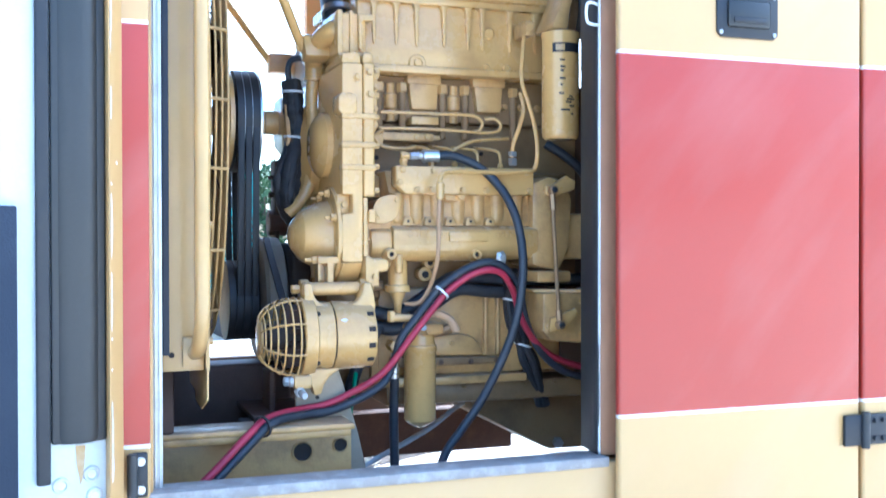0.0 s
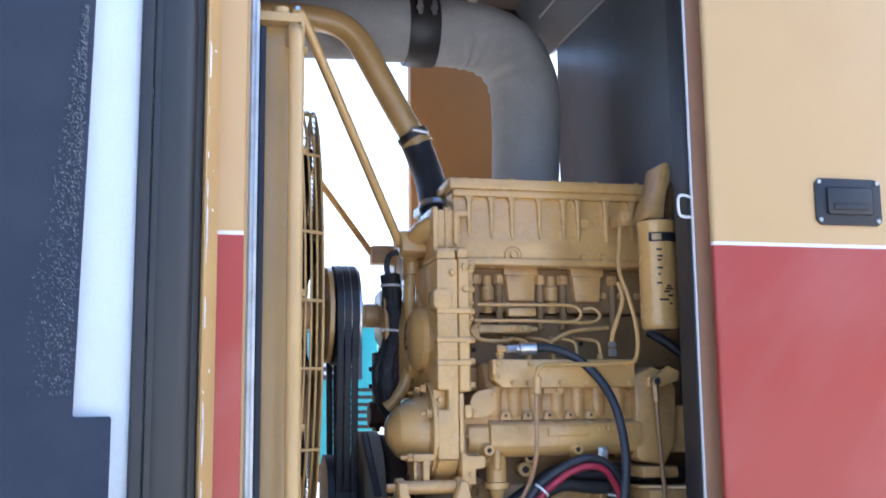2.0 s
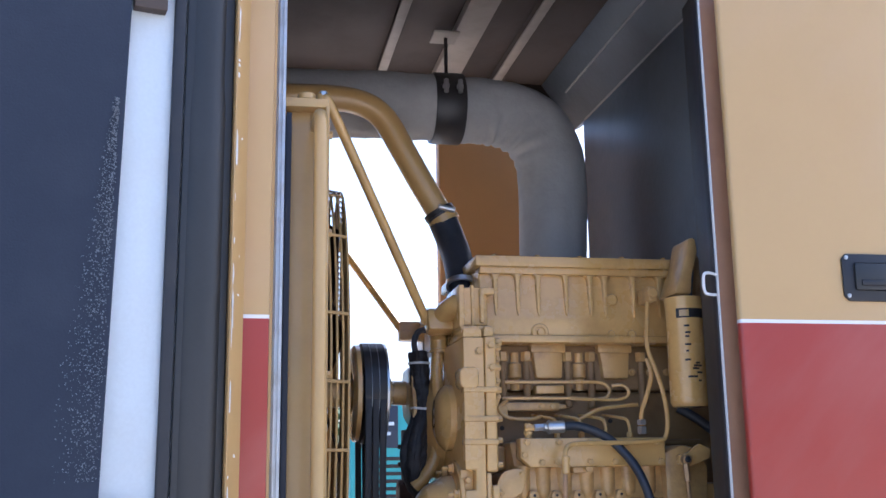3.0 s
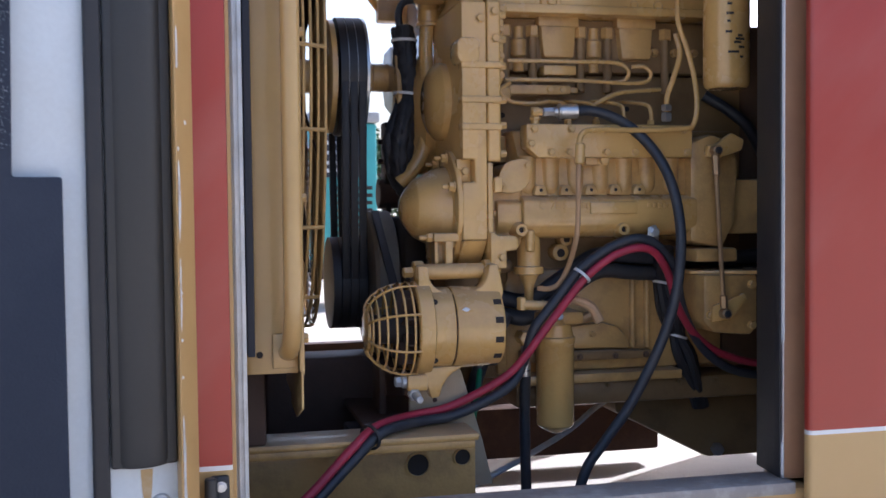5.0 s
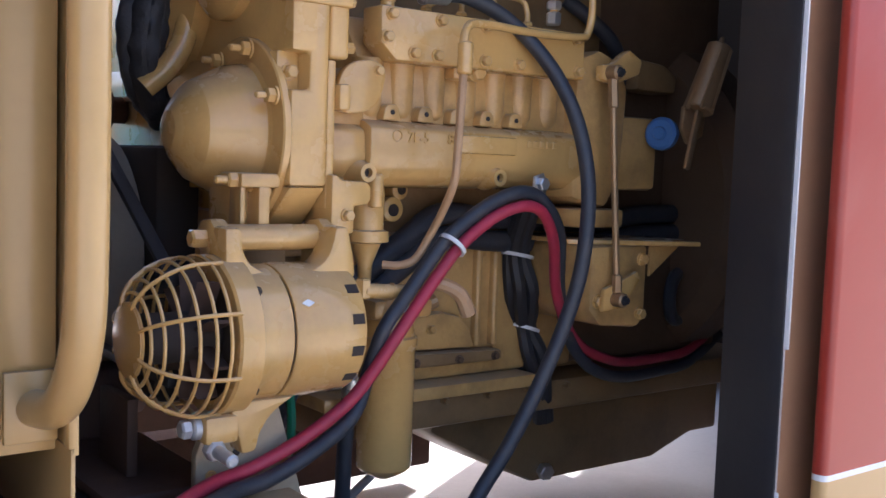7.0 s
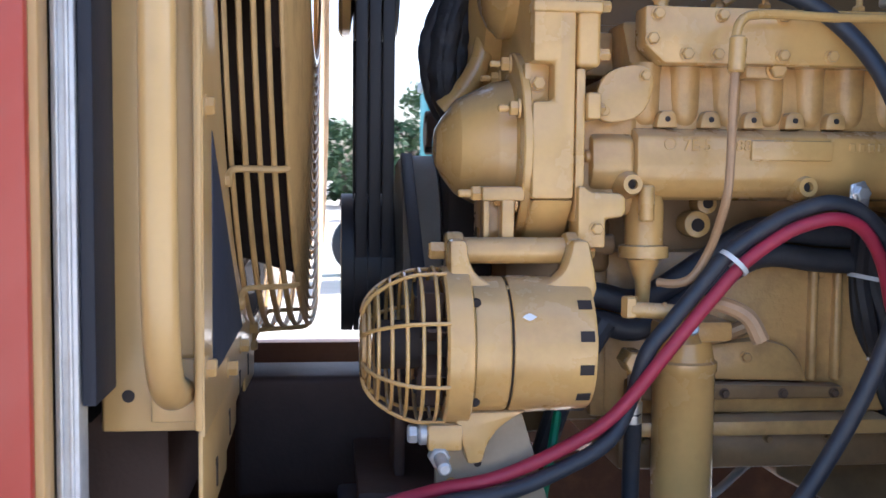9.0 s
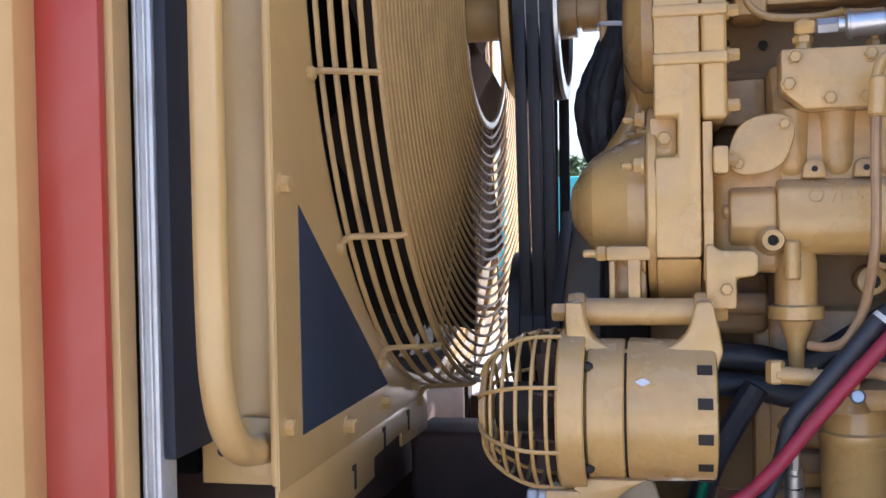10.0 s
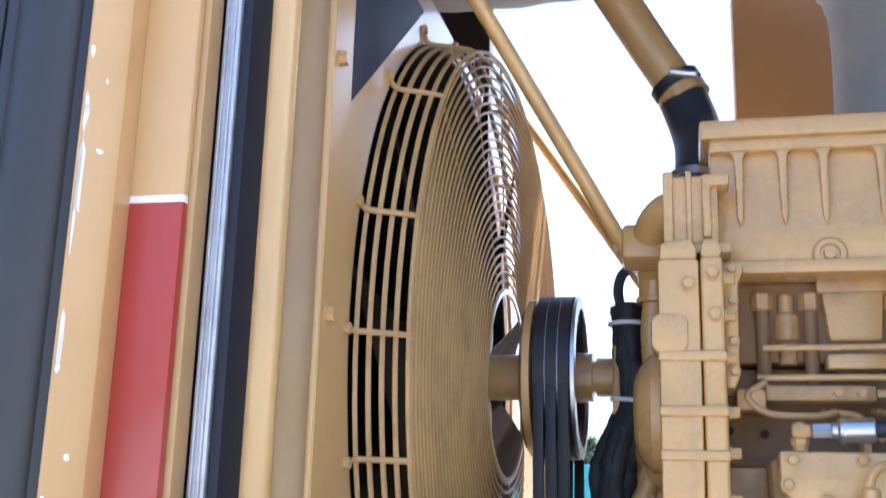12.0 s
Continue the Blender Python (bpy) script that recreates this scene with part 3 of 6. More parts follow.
for x in (-0.1, 0.50):
    bm = B()
    box(bm, x, x + 0.14, 2.37, 3.115, 0.705, 0.90, 0.008)
    part("cross_member", bm, BROWN, skid, "dark brown primed cross member")
bm = B()
box(bm, 0.70, 1.40, 3.05, 3.12, 0.745, 0.885, 0.008)
part("rear_channel", bm, RUSTY, skid, "rusty red-brown channel")
bm = B()
box(bm, 0.27, 0.60, 2.72, 2.86, 0.905, 1.094, 0.012, 3)
part("front_beam", bm, BROWN, skid, "dark brown primed engine front beam")
bm = B()
box(bm, 0.45, 0.60, 2.43, 2.71, 0.985, 1.0, 0.004)
part("mount_plate", bm, BROWN, skid, "dark brown engine mount plate")
for x in (0.425, 0.525):
    bm = B()
    box(bm, x, x + 0.04, 2.45, 2.53, 0.91, 0.984, 0.006)
    part("mount_pad", bm, SEAL, skid, "dark blue-black rubber mount pad")
bm = B()
box(bm, 0.50, 0.515, 2.50, 2.60, 1.0, 1.10, 0.003)
part("mount_post", bm, BROWN, skid)
bm = B()
box(bm, -0.3, 0.66, 2.36, 3.11, 0.702, 0.712, 0)
part("floor_sheet", bm, DARK, skid, "dark sheet over the floor")
bm = B()
cyl(bm, (0.28, 3.02, 0.985), (0.72, 3.02, 0.985), 0.035)
part("cross_tube", bm, BROWN, skid, "brown primed tube")
bm = B()
tube(bm, [(0.66, 2.52, 0.80), (0.95, 2.62, 0.90), (1.10, 2.72, 0.955), (1.3, 2.9, 0.96)], 0.007, 10)
part("drain_pipe", bm, ALU, skid, "thin dull metal drain pipe")
bm = B()
box(bm, 0.10, 0.245, 2.25, 3.3, 1.003, 1.155, 0.006)
part("radiator_bearer", bm, BROWN, skid, "brown primed radiator bearer")

# ---- engine ----
eng = thing("diesel_engine", (1.0, 2.75, 0.90), "beige painted six-cylinder diesel engine, dusty, side on", "engine")
# block and head
bm = B()
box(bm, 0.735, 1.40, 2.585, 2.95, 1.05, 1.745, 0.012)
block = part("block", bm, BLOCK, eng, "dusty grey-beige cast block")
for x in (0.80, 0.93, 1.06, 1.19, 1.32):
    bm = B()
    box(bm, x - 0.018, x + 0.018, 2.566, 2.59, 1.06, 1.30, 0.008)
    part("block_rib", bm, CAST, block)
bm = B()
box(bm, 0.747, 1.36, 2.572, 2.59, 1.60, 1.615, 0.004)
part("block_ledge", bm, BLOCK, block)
bm = B()
box(bm, 0.80, 1.33, 2.56, 2.60, 1.062, 1.30, 0.012)
skirt = part("block_skirt", bm, CAST, block)
for x in (1.105, 1.141):
    bm = B()
    box(bm, x - 0.006, x + 0.006, 2.547, 2.565, 1.112, 1.292, 0.005, 3)
    part("skirt_rib", bm, CAST, skirt)
bm = B()
prism(bm, [(0.90, 1.172), (0.955, 1.170), (1.025, 1.176), (1.062, 1.166), (1.082, 1.146), (1.096, 1.112), (0.90, 1.118)], "y", 2.538, 2.565, 0.009)
part("skirt_pad", bm, CAST, skirt)
bm = B()
prism(bm, [(0.83, 1.118), (1.145, 1.108), (1.145, 1.090), (0.83, 1.090)], "y", 2.530, 2.565, 0.006)
part("skirt_flange", bm, BLOCK, skirt, "dusty brown lower flange")
for x, z in ((0.967, 1.1), (1.053, 1.099), (1.128, 1.099)):
    bolt(skirt, (x, 2.530, z), r=0.006, h=0.006, mat=GRIME_SHADE)
bolt(skirt, (1.116, 2.560, 1.266), r=0.006, h=0.006, mat=CAST)
bolt(skirt, (1.0, 2.538, 1.15), r=0.007, h=0.007, mat=CAST)
# rear castings coloured darker to hold the shade at that end
bm = B()
box(bm, 1.402, 1.75, 2.60, 2.94, 1.05, 1.87, 0.012)
box(bm, 1.34, 1.75, 2.57, 2.62, 1.062, 1.28, 0.01)
part("rear_block", bm, GRIME_SHADE, block, "oily rear of the block, colour darkened for shade")
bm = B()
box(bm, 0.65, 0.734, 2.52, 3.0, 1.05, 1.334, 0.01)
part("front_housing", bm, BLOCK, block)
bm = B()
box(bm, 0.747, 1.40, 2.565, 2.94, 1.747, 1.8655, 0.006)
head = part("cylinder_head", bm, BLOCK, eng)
for x in (1.165, 1.215, 1.265):
    bolt(head, (x, 2.565, 1.795), r=0.008, h=0.010, mat=CAST)
# valve cover
bm = B()
prism(bm, [(2.515, 1.872), (2.98, 1.872), (2.98, 2.075), (2.53, 2.075), (2.522, 2.05), (2.509, 1.93)], "x", 0.735, 1.302, 0.008)
cover = part("valve_cover", bm, PAINT, eng, "ribbed beige valve cover")
bm = B()
box(bm, 0.722, 1.315, 2.498, 2.99, 2.068, 2.098, 0.006)
part("cover_lid", bm, PAINT, cover)
for x in (0.776, 0.837, 0.893, 0.970, 1.037, 1.079, 1.159, 1.235):
    bmr = B()
    half = [(0.014, 2.049), (0.0085, 2.045), (0.0058, 2.036), (0.0050, 1.985), (0.0044, 1.95), (0.0, 1.936)]
    prism(bmr, [(x - w, z) for w, z in half] + [(x + w, z) for w, z in reversed(half[:-1])], "y", 2.5040, 2.53, 0.002)
    part("cover_rib", bmr, PAINT, cover)
bm = B()
box(bm, 0.735, 1.30, 2.507, 2.53, 2.050, 2.069, 0.004)
part("cover_rim", bm, PAINT, cover)
bm = B()
box(bm, 0.725, 1.31, 2.500, 2.985, 1.8665, 1.886, 0.004)
part("cover_gasket_rim", bm, PAINT, cover)
bm = B()
lathe(bm, (0.894, 2.522, 1.894), (0, -1, 0), [(0, 0.024), (0.014, 0.024), (0.018, 0.021), (0.018, 0.014), (0.014, 0.013), (0.014, 0.009), (0.022, 0.008), (0.023, 0.0)], 24)
part("knob", bm, PAINT, cover)
for x, z, r in ((1.098, 1.985, 0.016), (1.092, 1.892, 0.010), (1.150, 1.892, 0.011)):
    bm = B()
    lathe(bm, (x, 2.525, z), (0, -1, 0), [(0, r), (0.016, r), (0.019, r * 0.8), (0.019, 0)], 18)
    part("boss", bm, PAINT, cover)
for x in (0.78, 0.90, 1.02, 1.14, 1.26):
    bolt(cover, (x, 2.53, 2.098), "z", 0.007, 0.007)
# manifold ports and fuel line clutter on the head
for x in (0.925, 1.112):
    bm = B()
    prism(bm, [(x - 0.045, 1.868), (x + 0.045, 1.868), (x + 0.038, 1.775), (x - 0.034, 1.775)], "y", 2.545, 2.62, 0.008)
    part("port_block", bm, CAST, eng)
    bm = B()
    box(bm, x - 0.048, x + 0.048, 2.540, 2.62, 1.845, 1.868, 0.004)
    part("port_flange", bm, CAST, eng)
for x in (0.803, 0.868, 0.982, 1.047, 1.19):
    bm = B()
    cyl(bm, (x, 2.558, 1.70), (x, 2.558, 1.825), 0.010)
    stud = part("injector_stud", bm, BLOCK, eng)
    bm = B()
    cyl(bm, (x, 2.558, 1.822), (x, 2.558, 1.848), 0.015, seg=6)
    part("stud_nut", bm, CAST, stud)
for x in (0.836, 1.015):
    bm = B()
    lathe(bm, (x, 2.562, 1.745), (0, 0, 1), [(0, 0), (0, 0.012), (0.03, 0.012), (0.035, 0.018), (0.07, 0.018), (0.075, 0.011), (0.10, 0.011), (0.10, 0)], 16)
    part("injector", bm, CAST, eng)
bm = B()
box(bm, 0.885, 0.962, 2.528, 2.59, 1.735, 1.757, 0.004)
part("port_plate", bm, PAINT, eng)
bm = B()
box(bm, 0.80, 0.945, 2.52, 2.56, 1.690, 1.712, 0.004)
box(bm, 0.945, 0.965, 2.525, 2.56, 1.695, 1.707, 0.003)
rail = part("fuel_rail", bm, CAST, eng)
for x in (0.895, 0.925):
    bolt(rail, (x, 2.52, 1.701), r=0.007, h=0.006)


def pipe(name, pts, r, mat=None, parent=None, label="", seg=10, per=8):
    bm = B()
    tube(bm, pts, r, seg, per)
    return part(name, bm, mat or PAINT, parent or eng, label)


pipe("fuel_line", [(0.80, 2.53, 1.765), (0.98, 2.525, 1.765), (1.06, 2.525, 1.763), (1.085, 2.525, 1.745), (1.075, 2.525, 1.725), (1.05, 2.53, 1.72)], 0.0045)
pipe("fuel_line", [(0.79, 2.52, 1.722), (0.95, 2.515, 1.722), (1.10, 2.515, 1.718), (1.135, 2.515, 1.735), (1.12, 2.515, 1.755), (1.09, 2.52, 1.755)], 0.0045)
pipe("fuel_line", [(0.80, 2.51, 1.715), (0.775, 2.50, 1.695), (0.80, 2.50, 1.672), (0.86, 2.50, 1.668), (0.89, 2.51, 1.675)], 0.005)
pipe("fuel_line", [(0.94, 2.50, 1.635), (0.98, 2.50, 1.66), (1.04, 2.50, 1.69), (1.10, 2.51, 1.70), (1.16, 2.52, 1.705)], 0.005)
for i, x in enumerate((0.92, 0.985, 1.05, 1.115)):
    pipe("injector_line", [(x, 2.47, 1.625), (x, 2.47, 1.645), (x - 0.005, 2.48, 1.665), (x - 0.03, 2.52, 1.675), (x - 0.04, 2.56, 1.68)], 0.0045)
    bm = B()
    cyl(bm, (x, 2.47, 1.612), (x, 2.47, 1.632), 0.009, seg=6)
    part("line_nut", bm, PAINT, eng)
pipe("fuel_pipe", [(1.178, 2.45, 2.01), (1.168, 2.44, 1.93), (1.160, 2.43, 1.85), (1.178, 2.42, 1.78), (1.192, 2.415, 1.72), (1.196, 2.41, 1.66), (1.188, 2.41, 1.618), (1.16, 2.402, 1.608), (1.06, 2.39, 1.603), (0.945, 2.37, 1.602), (0.910, 2.36, 1.592), (0.898, 2.352, 1.56)], 0.006)
pipe("fuel_pipe", [(1.165, 2.45, 1.82), (1.170, 2.44, 1.775), (1.150, 2.43, 1.72), (1.135, 2.43, 1.68), (1.133, 2.43, 1.64)], 0.0062)
bm = B()
cyl(bm, (1.133, 2.43, 1.625), (1.133, 2.43, 1.645), 0.012, seg=6)
cyl(bm, (1.133, 2.43, 1.648), (1.133, 2.43, 1.662), 0.012, seg=6)
part("pipe_union", bm, STEEL, eng, "bright plated union nuts")
# lower return pipe in front of the pump
pipe("return_pipe", [(0.901, 2.352, 1.545), (0.899, 2.353, 1.49), (0.900, 2.358, 1.43), (0.899, 2.362, 1.385), (0.897, 2.382, 1.345), (0.892, 2.404, 1.308), (0.876, 2.414, 1.276), (0.858, 2.425, 1.266), (0.838, 2.44, 1.266)], 0.0058, PIPE, label="thin brown return pipe")
bm = B()
cyl(bm, (0.904, 2.354, 1.572), (0.901, 2.351, 1.528), 0.0105)
part("pipe_sleeve", bm, PAINT, eng)
bm = B()
box(bm, 0.945, 1.0, 2.43, 2.47, 1.530, 1.553, 0.004)
lug = part("lug", bm, CAST, eng)
bolt(lug, (0.985, 2.43, 1.541), r=0.011, h=0.01)

# injection pump: ribbed housing, cover plate, lower gallery
bm = B()
prism(bm, [(2.455, 1.47), (2.46, 1.55), (2.50, 1.61), (2.60, 1.61), (2.60, 1.378), (2.47, 1.378)], "x", 0.80, 1.215, 0.008)
pump = part("injection_pump", bm, CAST, eng, "beige cast injection pump housing")
bm = B()
prism(bm, [(0.806, 1.568), (0.832, 1.545), (1.187, 1.545), (1.187, 1.617), (0.806, 1.617)], "y", 2.412, 2.46, 0.005)
plate = part("cover_plate", bm, PAINT, pump)
for x in (0.822, 0.905, 0.985, 1.065, 1.165):
    bolt(plate, (x, 2.412, 1.606), r=0.0075)
for x in (0.815, 0.86, 0.90, 0.985, 1.05, 1.105, 1.172):
    bolt(plate, (x, 2.412, 1.557 if x > 0.83 else 1.575), r=0.0075)
for x in (0.822, 0.875, 0.931, 0.989, 1.045, 1.100, 1.155):
    bm = B()
    lathe(bm, (x, 2.468, 1.466), (0, 0, 1), [(0, 0), (0.001, 0.008), (0.005, 0.015), (0.013, 0.0195), (0.022, 0.0212), (0.070, 0.0218), (0.084, 0.0235), (0.084, 0)], 24)
    part("pump_lobe", bm, CAST, pump)
for x in (0.846, 0.904, 0.961, 1.017, 1.073):
    bm = B()
    prism(bm, [(x - 0.0145, 1.4660), (x + 0.0145, 1.4660), (x + 0.0120, 1.482), (x + 0.007, 1.488), (x - 0.007, 1.488), (x - 0.0120, 1.482)], "y", 2.438, 2.462, 0.003)
    ear = part("pump_ear", bm, CAST, pump)
    bm = B()
    cyl(bm, (x, 2.4378, 1.477), (x, 2.4368, 1.477), 0.0036, bev=0)
    part("ear_hole", bm, DARK, ear)
bm = B()
prism(bm, [(2.480, 1.4695), (2.445, 1.4640), (2.4285, 1.4570), (2.4245, 1.4520), (2.4240, 1.4150), (2.4275, 1.4000), (2.4365, 1.3860), (2.4520, 1.3760), (2.475, 1.3720), (2.60, 1.3720), (2.60, 1.4695)], "x", 0.803, 1.205, 0.004)
prism(bm, [(2.490, 1.4660), (2.452, 1.4580), (2.4360, 1.4500), (2.4330, 1.4150), (2.4365, 1.4030), (2.4450, 1.3910), (2.4580, 1.3820), (2.478, 1.3780), (2.58, 1.3780), (2.58, 1.4660)], "x", 0.747, 0.8035, 0.006)
gallery = part("pump_gallery", bm, PAINT, pump)
bm = B()
box(bm, 0.951, 1.060, 2.4175, 2.43, 1.4245, 1.4505, 0.003)
part("nameplate_boss", bm, PAINT, gallery)


def cast_text(body, x, z, size, parent):
    """Raised cast lettering on the near side of the gallery."""
    cu = bpy.data.curves.new("cast_mark", "FONT")
    cu.body, cu.size, cu.extrude = body, size, 0.0012
    ob = new("cast_mark", cu)
    ob.data.materials.append(PAINT)
    ob.parent = parent
    ob.rotation_euler = (radians(90), 0, 0)
    ob.location = Vector((x, 2.4228, z)) - world_of(parent)
    ob["label"] = "worn raised casting number"
    return ob


cast_text("7E-5", 0.862, 1.4365, 0.021, gallery)
cast_text("88", 0.932, 1.4365, 0.021, gallery)
bm = B()
ring(bm, (0.846, 2.4235, 1.445), (0, 1, 0), 0.0075, 0.0011, 20, 5)
part("cast_circle", bm, PAINT, gallery)
for k in range(5):
    bm = B()
    box(bm, 1.085 + k * 0.013, 1.093 + k * 0.013, 2.4222, 2.426, 1.437, 1.448, 0.001, 1)
    part("cast_bar", bm, PAINT, gallery, "worn raised casting mark")
for x, z in ((0.796, 1.393), (1.028, 1.391)):
    bm = B()
    lathe(bm, (x, 2.455, z), (0, -1, 0), [(0, 0.020), (0.02, 0.017), (0.032, 0.0135), (0.038, 0.0125), (0.038, 0.0065), (0.028, 0.006), (0.028, 0)], 20)
    b_ = part("port_boss", bm, PAINT, gallery)
    bm = B()
    cyl(bm, (x, 2.4268, z), (x, 2.4255, z), 0.0060, bev=0)
    part("port_hole", bm, DARK, b_)
# oval cap plate beside the gear case
bm = B()
tilt = radians(41)
cap_line = []
for k in range(36):
    a = 2 * math.pi * k / 36
    reach = 0.0335 + 0.0115 * abs(math.cos(a)) ** 6
    cap_line.append((0.784 + reach * math.cos(a + tilt), 1.507 + reach * math.sin(a + tilt)))
prism(bm, cap_line, "y", 2.422, 2.436, 0.003)
cap = part("oval_cap", bm, PAINT, pump)
bm = B()
cyl(bm, (0.788, 2.435, 1.505), (0.788, 2.56, 1.505), 0.030)
part("cap_neck", bm, CAST, pump)
for x, z in ((0.8105, 1.530), (0.7575, 1.484)):
    bolt(cap, (x, 2.422, z), r=0.0065, h=0.006)
# governor end, lever and link
bm = B()
prism(bm, [(1.19, 1.36), (1.27, 1.345), (1.30, 1.40), (1.31, 1.54), (1.285, 1.585), (1.24, 1.60), (1.19, 1.58)], "y", 2.43, 2.62, 0.012)
gov = part("governor", bm, CAST, eng, "beige cast governor housing")
bm = B()
box(bm, 1.30, 1.42, 2.46, 2.60, 1.375, 1.50, 0.01)
box(bm, 1.20, 1.30, 2.42, 2.60, 1.315, 1.345, 0.006)
part("governor_end", bm, CAST, gov)
bm = B()
prism(bm, [(1.215, 1.548), (1.245, 1.543), (1.300, 1.562), (1.305, 1.585), (1.275, 1.60), (1.262, 1.592), (1.24, 1.575), (1.216, 1.572)], "y", 2.40, 2.418, 0.004)
part("lever", bm, PAINT, gov)
link = pipe("link_rod", [(1.231, 2.392, 1.545), (1.235, 2.384, 1.40), (1.241, 2.372, 1.21)], 0.0055, BRASS, label="thin rust-brown link rod")
for q in (((1.231, 2.41, 1.560), (1.231, 2.378, 1.560), (1.231, 2.393, 1.552), (1.2325, 2.39, 1.505)), ((1.241, 2.39, 1.205), (1.241, 2.355, 1.205), (1.241, 2.373, 1.215), (1.240, 2.373, 1.245))):
    bm = B()
    cyl(bm, q[0], q[1], 0.0115, seg=12)
    cyl(bm, q[2], q[3], 0.0085, seg=6)
    part("rod_end", bm, BRASS, link, "dull brown rod end")
    bm = B()
    lathe(bm, Vector(q[1]) + Vector((0.0, 0.004, 0.0)), (0, -1, 0), [(0, 0), (0, 0.0085), (0.004, 0.0085), (0.005, 0.006), (0.010, 0.006), (0.010, 0)], 6)
    part("ball_nut", bm, RUBBER, link, "dark oily nut")
bm = B()
lathe(bm, (1.398, 2.43, 1.472), (-0.95, -0.30, 0.06), [(0, 0), (0, 0.028), (0.012, 0.028), (0.016, 0.023), (0.016, 0.012), (0.02, 0.01), (0.02, 0)], 24)
part("blue_cap", bm, BLUE, gov, "round blue plastic cap")
bm = B()
cyl(bm, (1.430, 2.385, 1.512), (1.478, 2.385, 1.624), 0.025, 0.021)
part("solenoid", bm, BRASS, gov, "brown finned stop solenoid")
for k in range(6):
    bm = B()
    cyl(bm, (1.430 + 0.024 * math.cos(k), 2.385 + 0.024 * math.sin(k), 1.514), (1.477 + 0.020 * math.cos(k), 2.385 + 0.020 * math.sin(k), 1.617), 0.004, seg=6)
    part("solenoid_fin", bm, BRASS, gov)
bm = B()
cyl(bm, (1.478, 2.385, 1.624), (1.484, 2.385, 1.639), 0.004, seg=8)
part("solenoid_tip", bm, BRASS, gov)
bm = B()
prism(bm, [(1.390, 1.415), (1.403, 1.412), (1.430, 1.51), (1.415, 1.514)], "y", 2.372, 2.38, 0.003)
part("stop_lever", bm, BRASS, gov)
bm = B()
tube(bm, [(1.30, 2.58, 1.70), (1.35, 2.56, 1.665), (1.40, 2.55, 1.62), (1.47, 2.60, 1.55)], 0.013, 12)
part("breather_hose", bm, HOSE, gov)
bm = B()
prism(bm, [(1.455, 1.555), (1.560, 1.553), (1.565, 1.585), (1.530, 1.605), (1.455, 1.612)], "y", 2.545, 2.61, 0.008)
part("linkage_cover", bm, BLOCK, gov, "grimy brown linkage cover")
bm = B()
prism(bm, [(1.405, 1.520), (1.462, 1.515), (1.455, 1.470), (1.420, 1.455), (1.402, 1.48)], "y", 2.392, 2.402, 0.003)
part("solenoid_bracket", bm, BRASS, gov)
bm = B()
ring(bm, (1.605, 2.552, 1.170), (0.35, -0.94, 0.0), 0.045, 0.0125, 36, 10)
part("hose_loop", bm, HOSE, eng, "dark coiled hose behind the actuator")
# lower actuator box
bm = B()
prism(bm, [(1.195, 2.44), (1.40, 2.34), (1.42, 2.37), (1.40, 2.50), (1.195, 2.56)], "z", 1.288, 1.296, 0.002)
part("actuator_shelf", bm, PAINT, eng)
bm = B()
prism(bm, [(1.338, 1.287), (1.412, 1.287), (1.338, 1.236)], "y", 2.392, 2.398, 0.001)
part("shelf_gusset", bm, CAST, eng)
bm = B()
prism(bm, [(1.205, 1.185), (1.23, 1.16), (1.32, 1.152), (1.335, 1.17), (1.335, 1.288), (1.205, 1.288)], "y", 2.395, 2.56, 0.008)
act = part("actuator_box", bm, CAST, eng, "beige actuator box with link rod")
for x, z in ((1.22, 1.20), (1.32, 1.175), (1.32, 1.265)):
    bolt(act, (x, 2.395, z), r=0.009)
bm = B()
prism(bm, [(1.215, 1.185), (1.262, 1.190), (1.300, 1.235), (1.292, 1.248), (1.25, 1.232), (1.218, 1.222)], "y", 2.376, 2.386, 0.003)
part("actuator_arm", bm, PAINT, act)
# two-hole bracket on the block
bm = B()
prism(bm, disc_poly(0.929, 1.337, 0.0195, 18) , "y", 2.548, 2.59, 0.003)
prism(bm, disc_poly(0.943, 1.366, 0.0150, 16), "y", 2.550, 2.59, 0.003)
br = part("eye_bracket", bm, PAINT, eng)
for x, z, r in ((0.929, 1.336, 0.0095), (0.943, 1.367, 0.0075)):
    bm = B()
    cyl(bm, (x, 2.5478, z), (x, 2.5465, z), r, bev=0)
    part("eye_hole", bm, DARK, br)
# regulator and fittings under the gallery
bm = B()
lathe(bm, (0.826, 2.466, 1.400), (0, 0, -1), [(0, 0), (0, 0.014), (0.012, 0.016), (0.022, 0.023), (0.034, 0.0255), (0.086, 0.0255), (0.088, 0.033), (0.103, 0.033), (0.106, 0.022), (0.135, 0.011), (0.165, 0.009), (0.165, 0)], 26)
reg = part("fuel_regulator", bm, PAINT, eng)
bm = B()
cyl(bm, (0.819, 2.433, 1.392), (0.819, 2.433, 1.345), 0.010)
part("regulator_stub", bm, PAINT, reg)
bm = B()
cyl(bm, (0.797, 2.425, 1.233), (0.89, 2.41, 1.228), 0.0105)
cyl(bm, (0.838, 2.420, 1.231), (0.844, 2.419, 1.2305), 0.0122)
cyl(bm, (0.797, 2.425, 1.222), (0.797, 2.425, 1.250), 0.0110, seg=6)
part("tee_fitting", bm, PAINT, reg)
pipe("bent_spigot", [(0.88, 2.425, 1.240), (0.915, 2.41, 1.240), (0.945, 2.40, 1.225), (0.962, 2.398, 1.195)], [0.0105, 0.0105, 0.011, 0.012], PIPE, label="scuffed brown bent spigot")
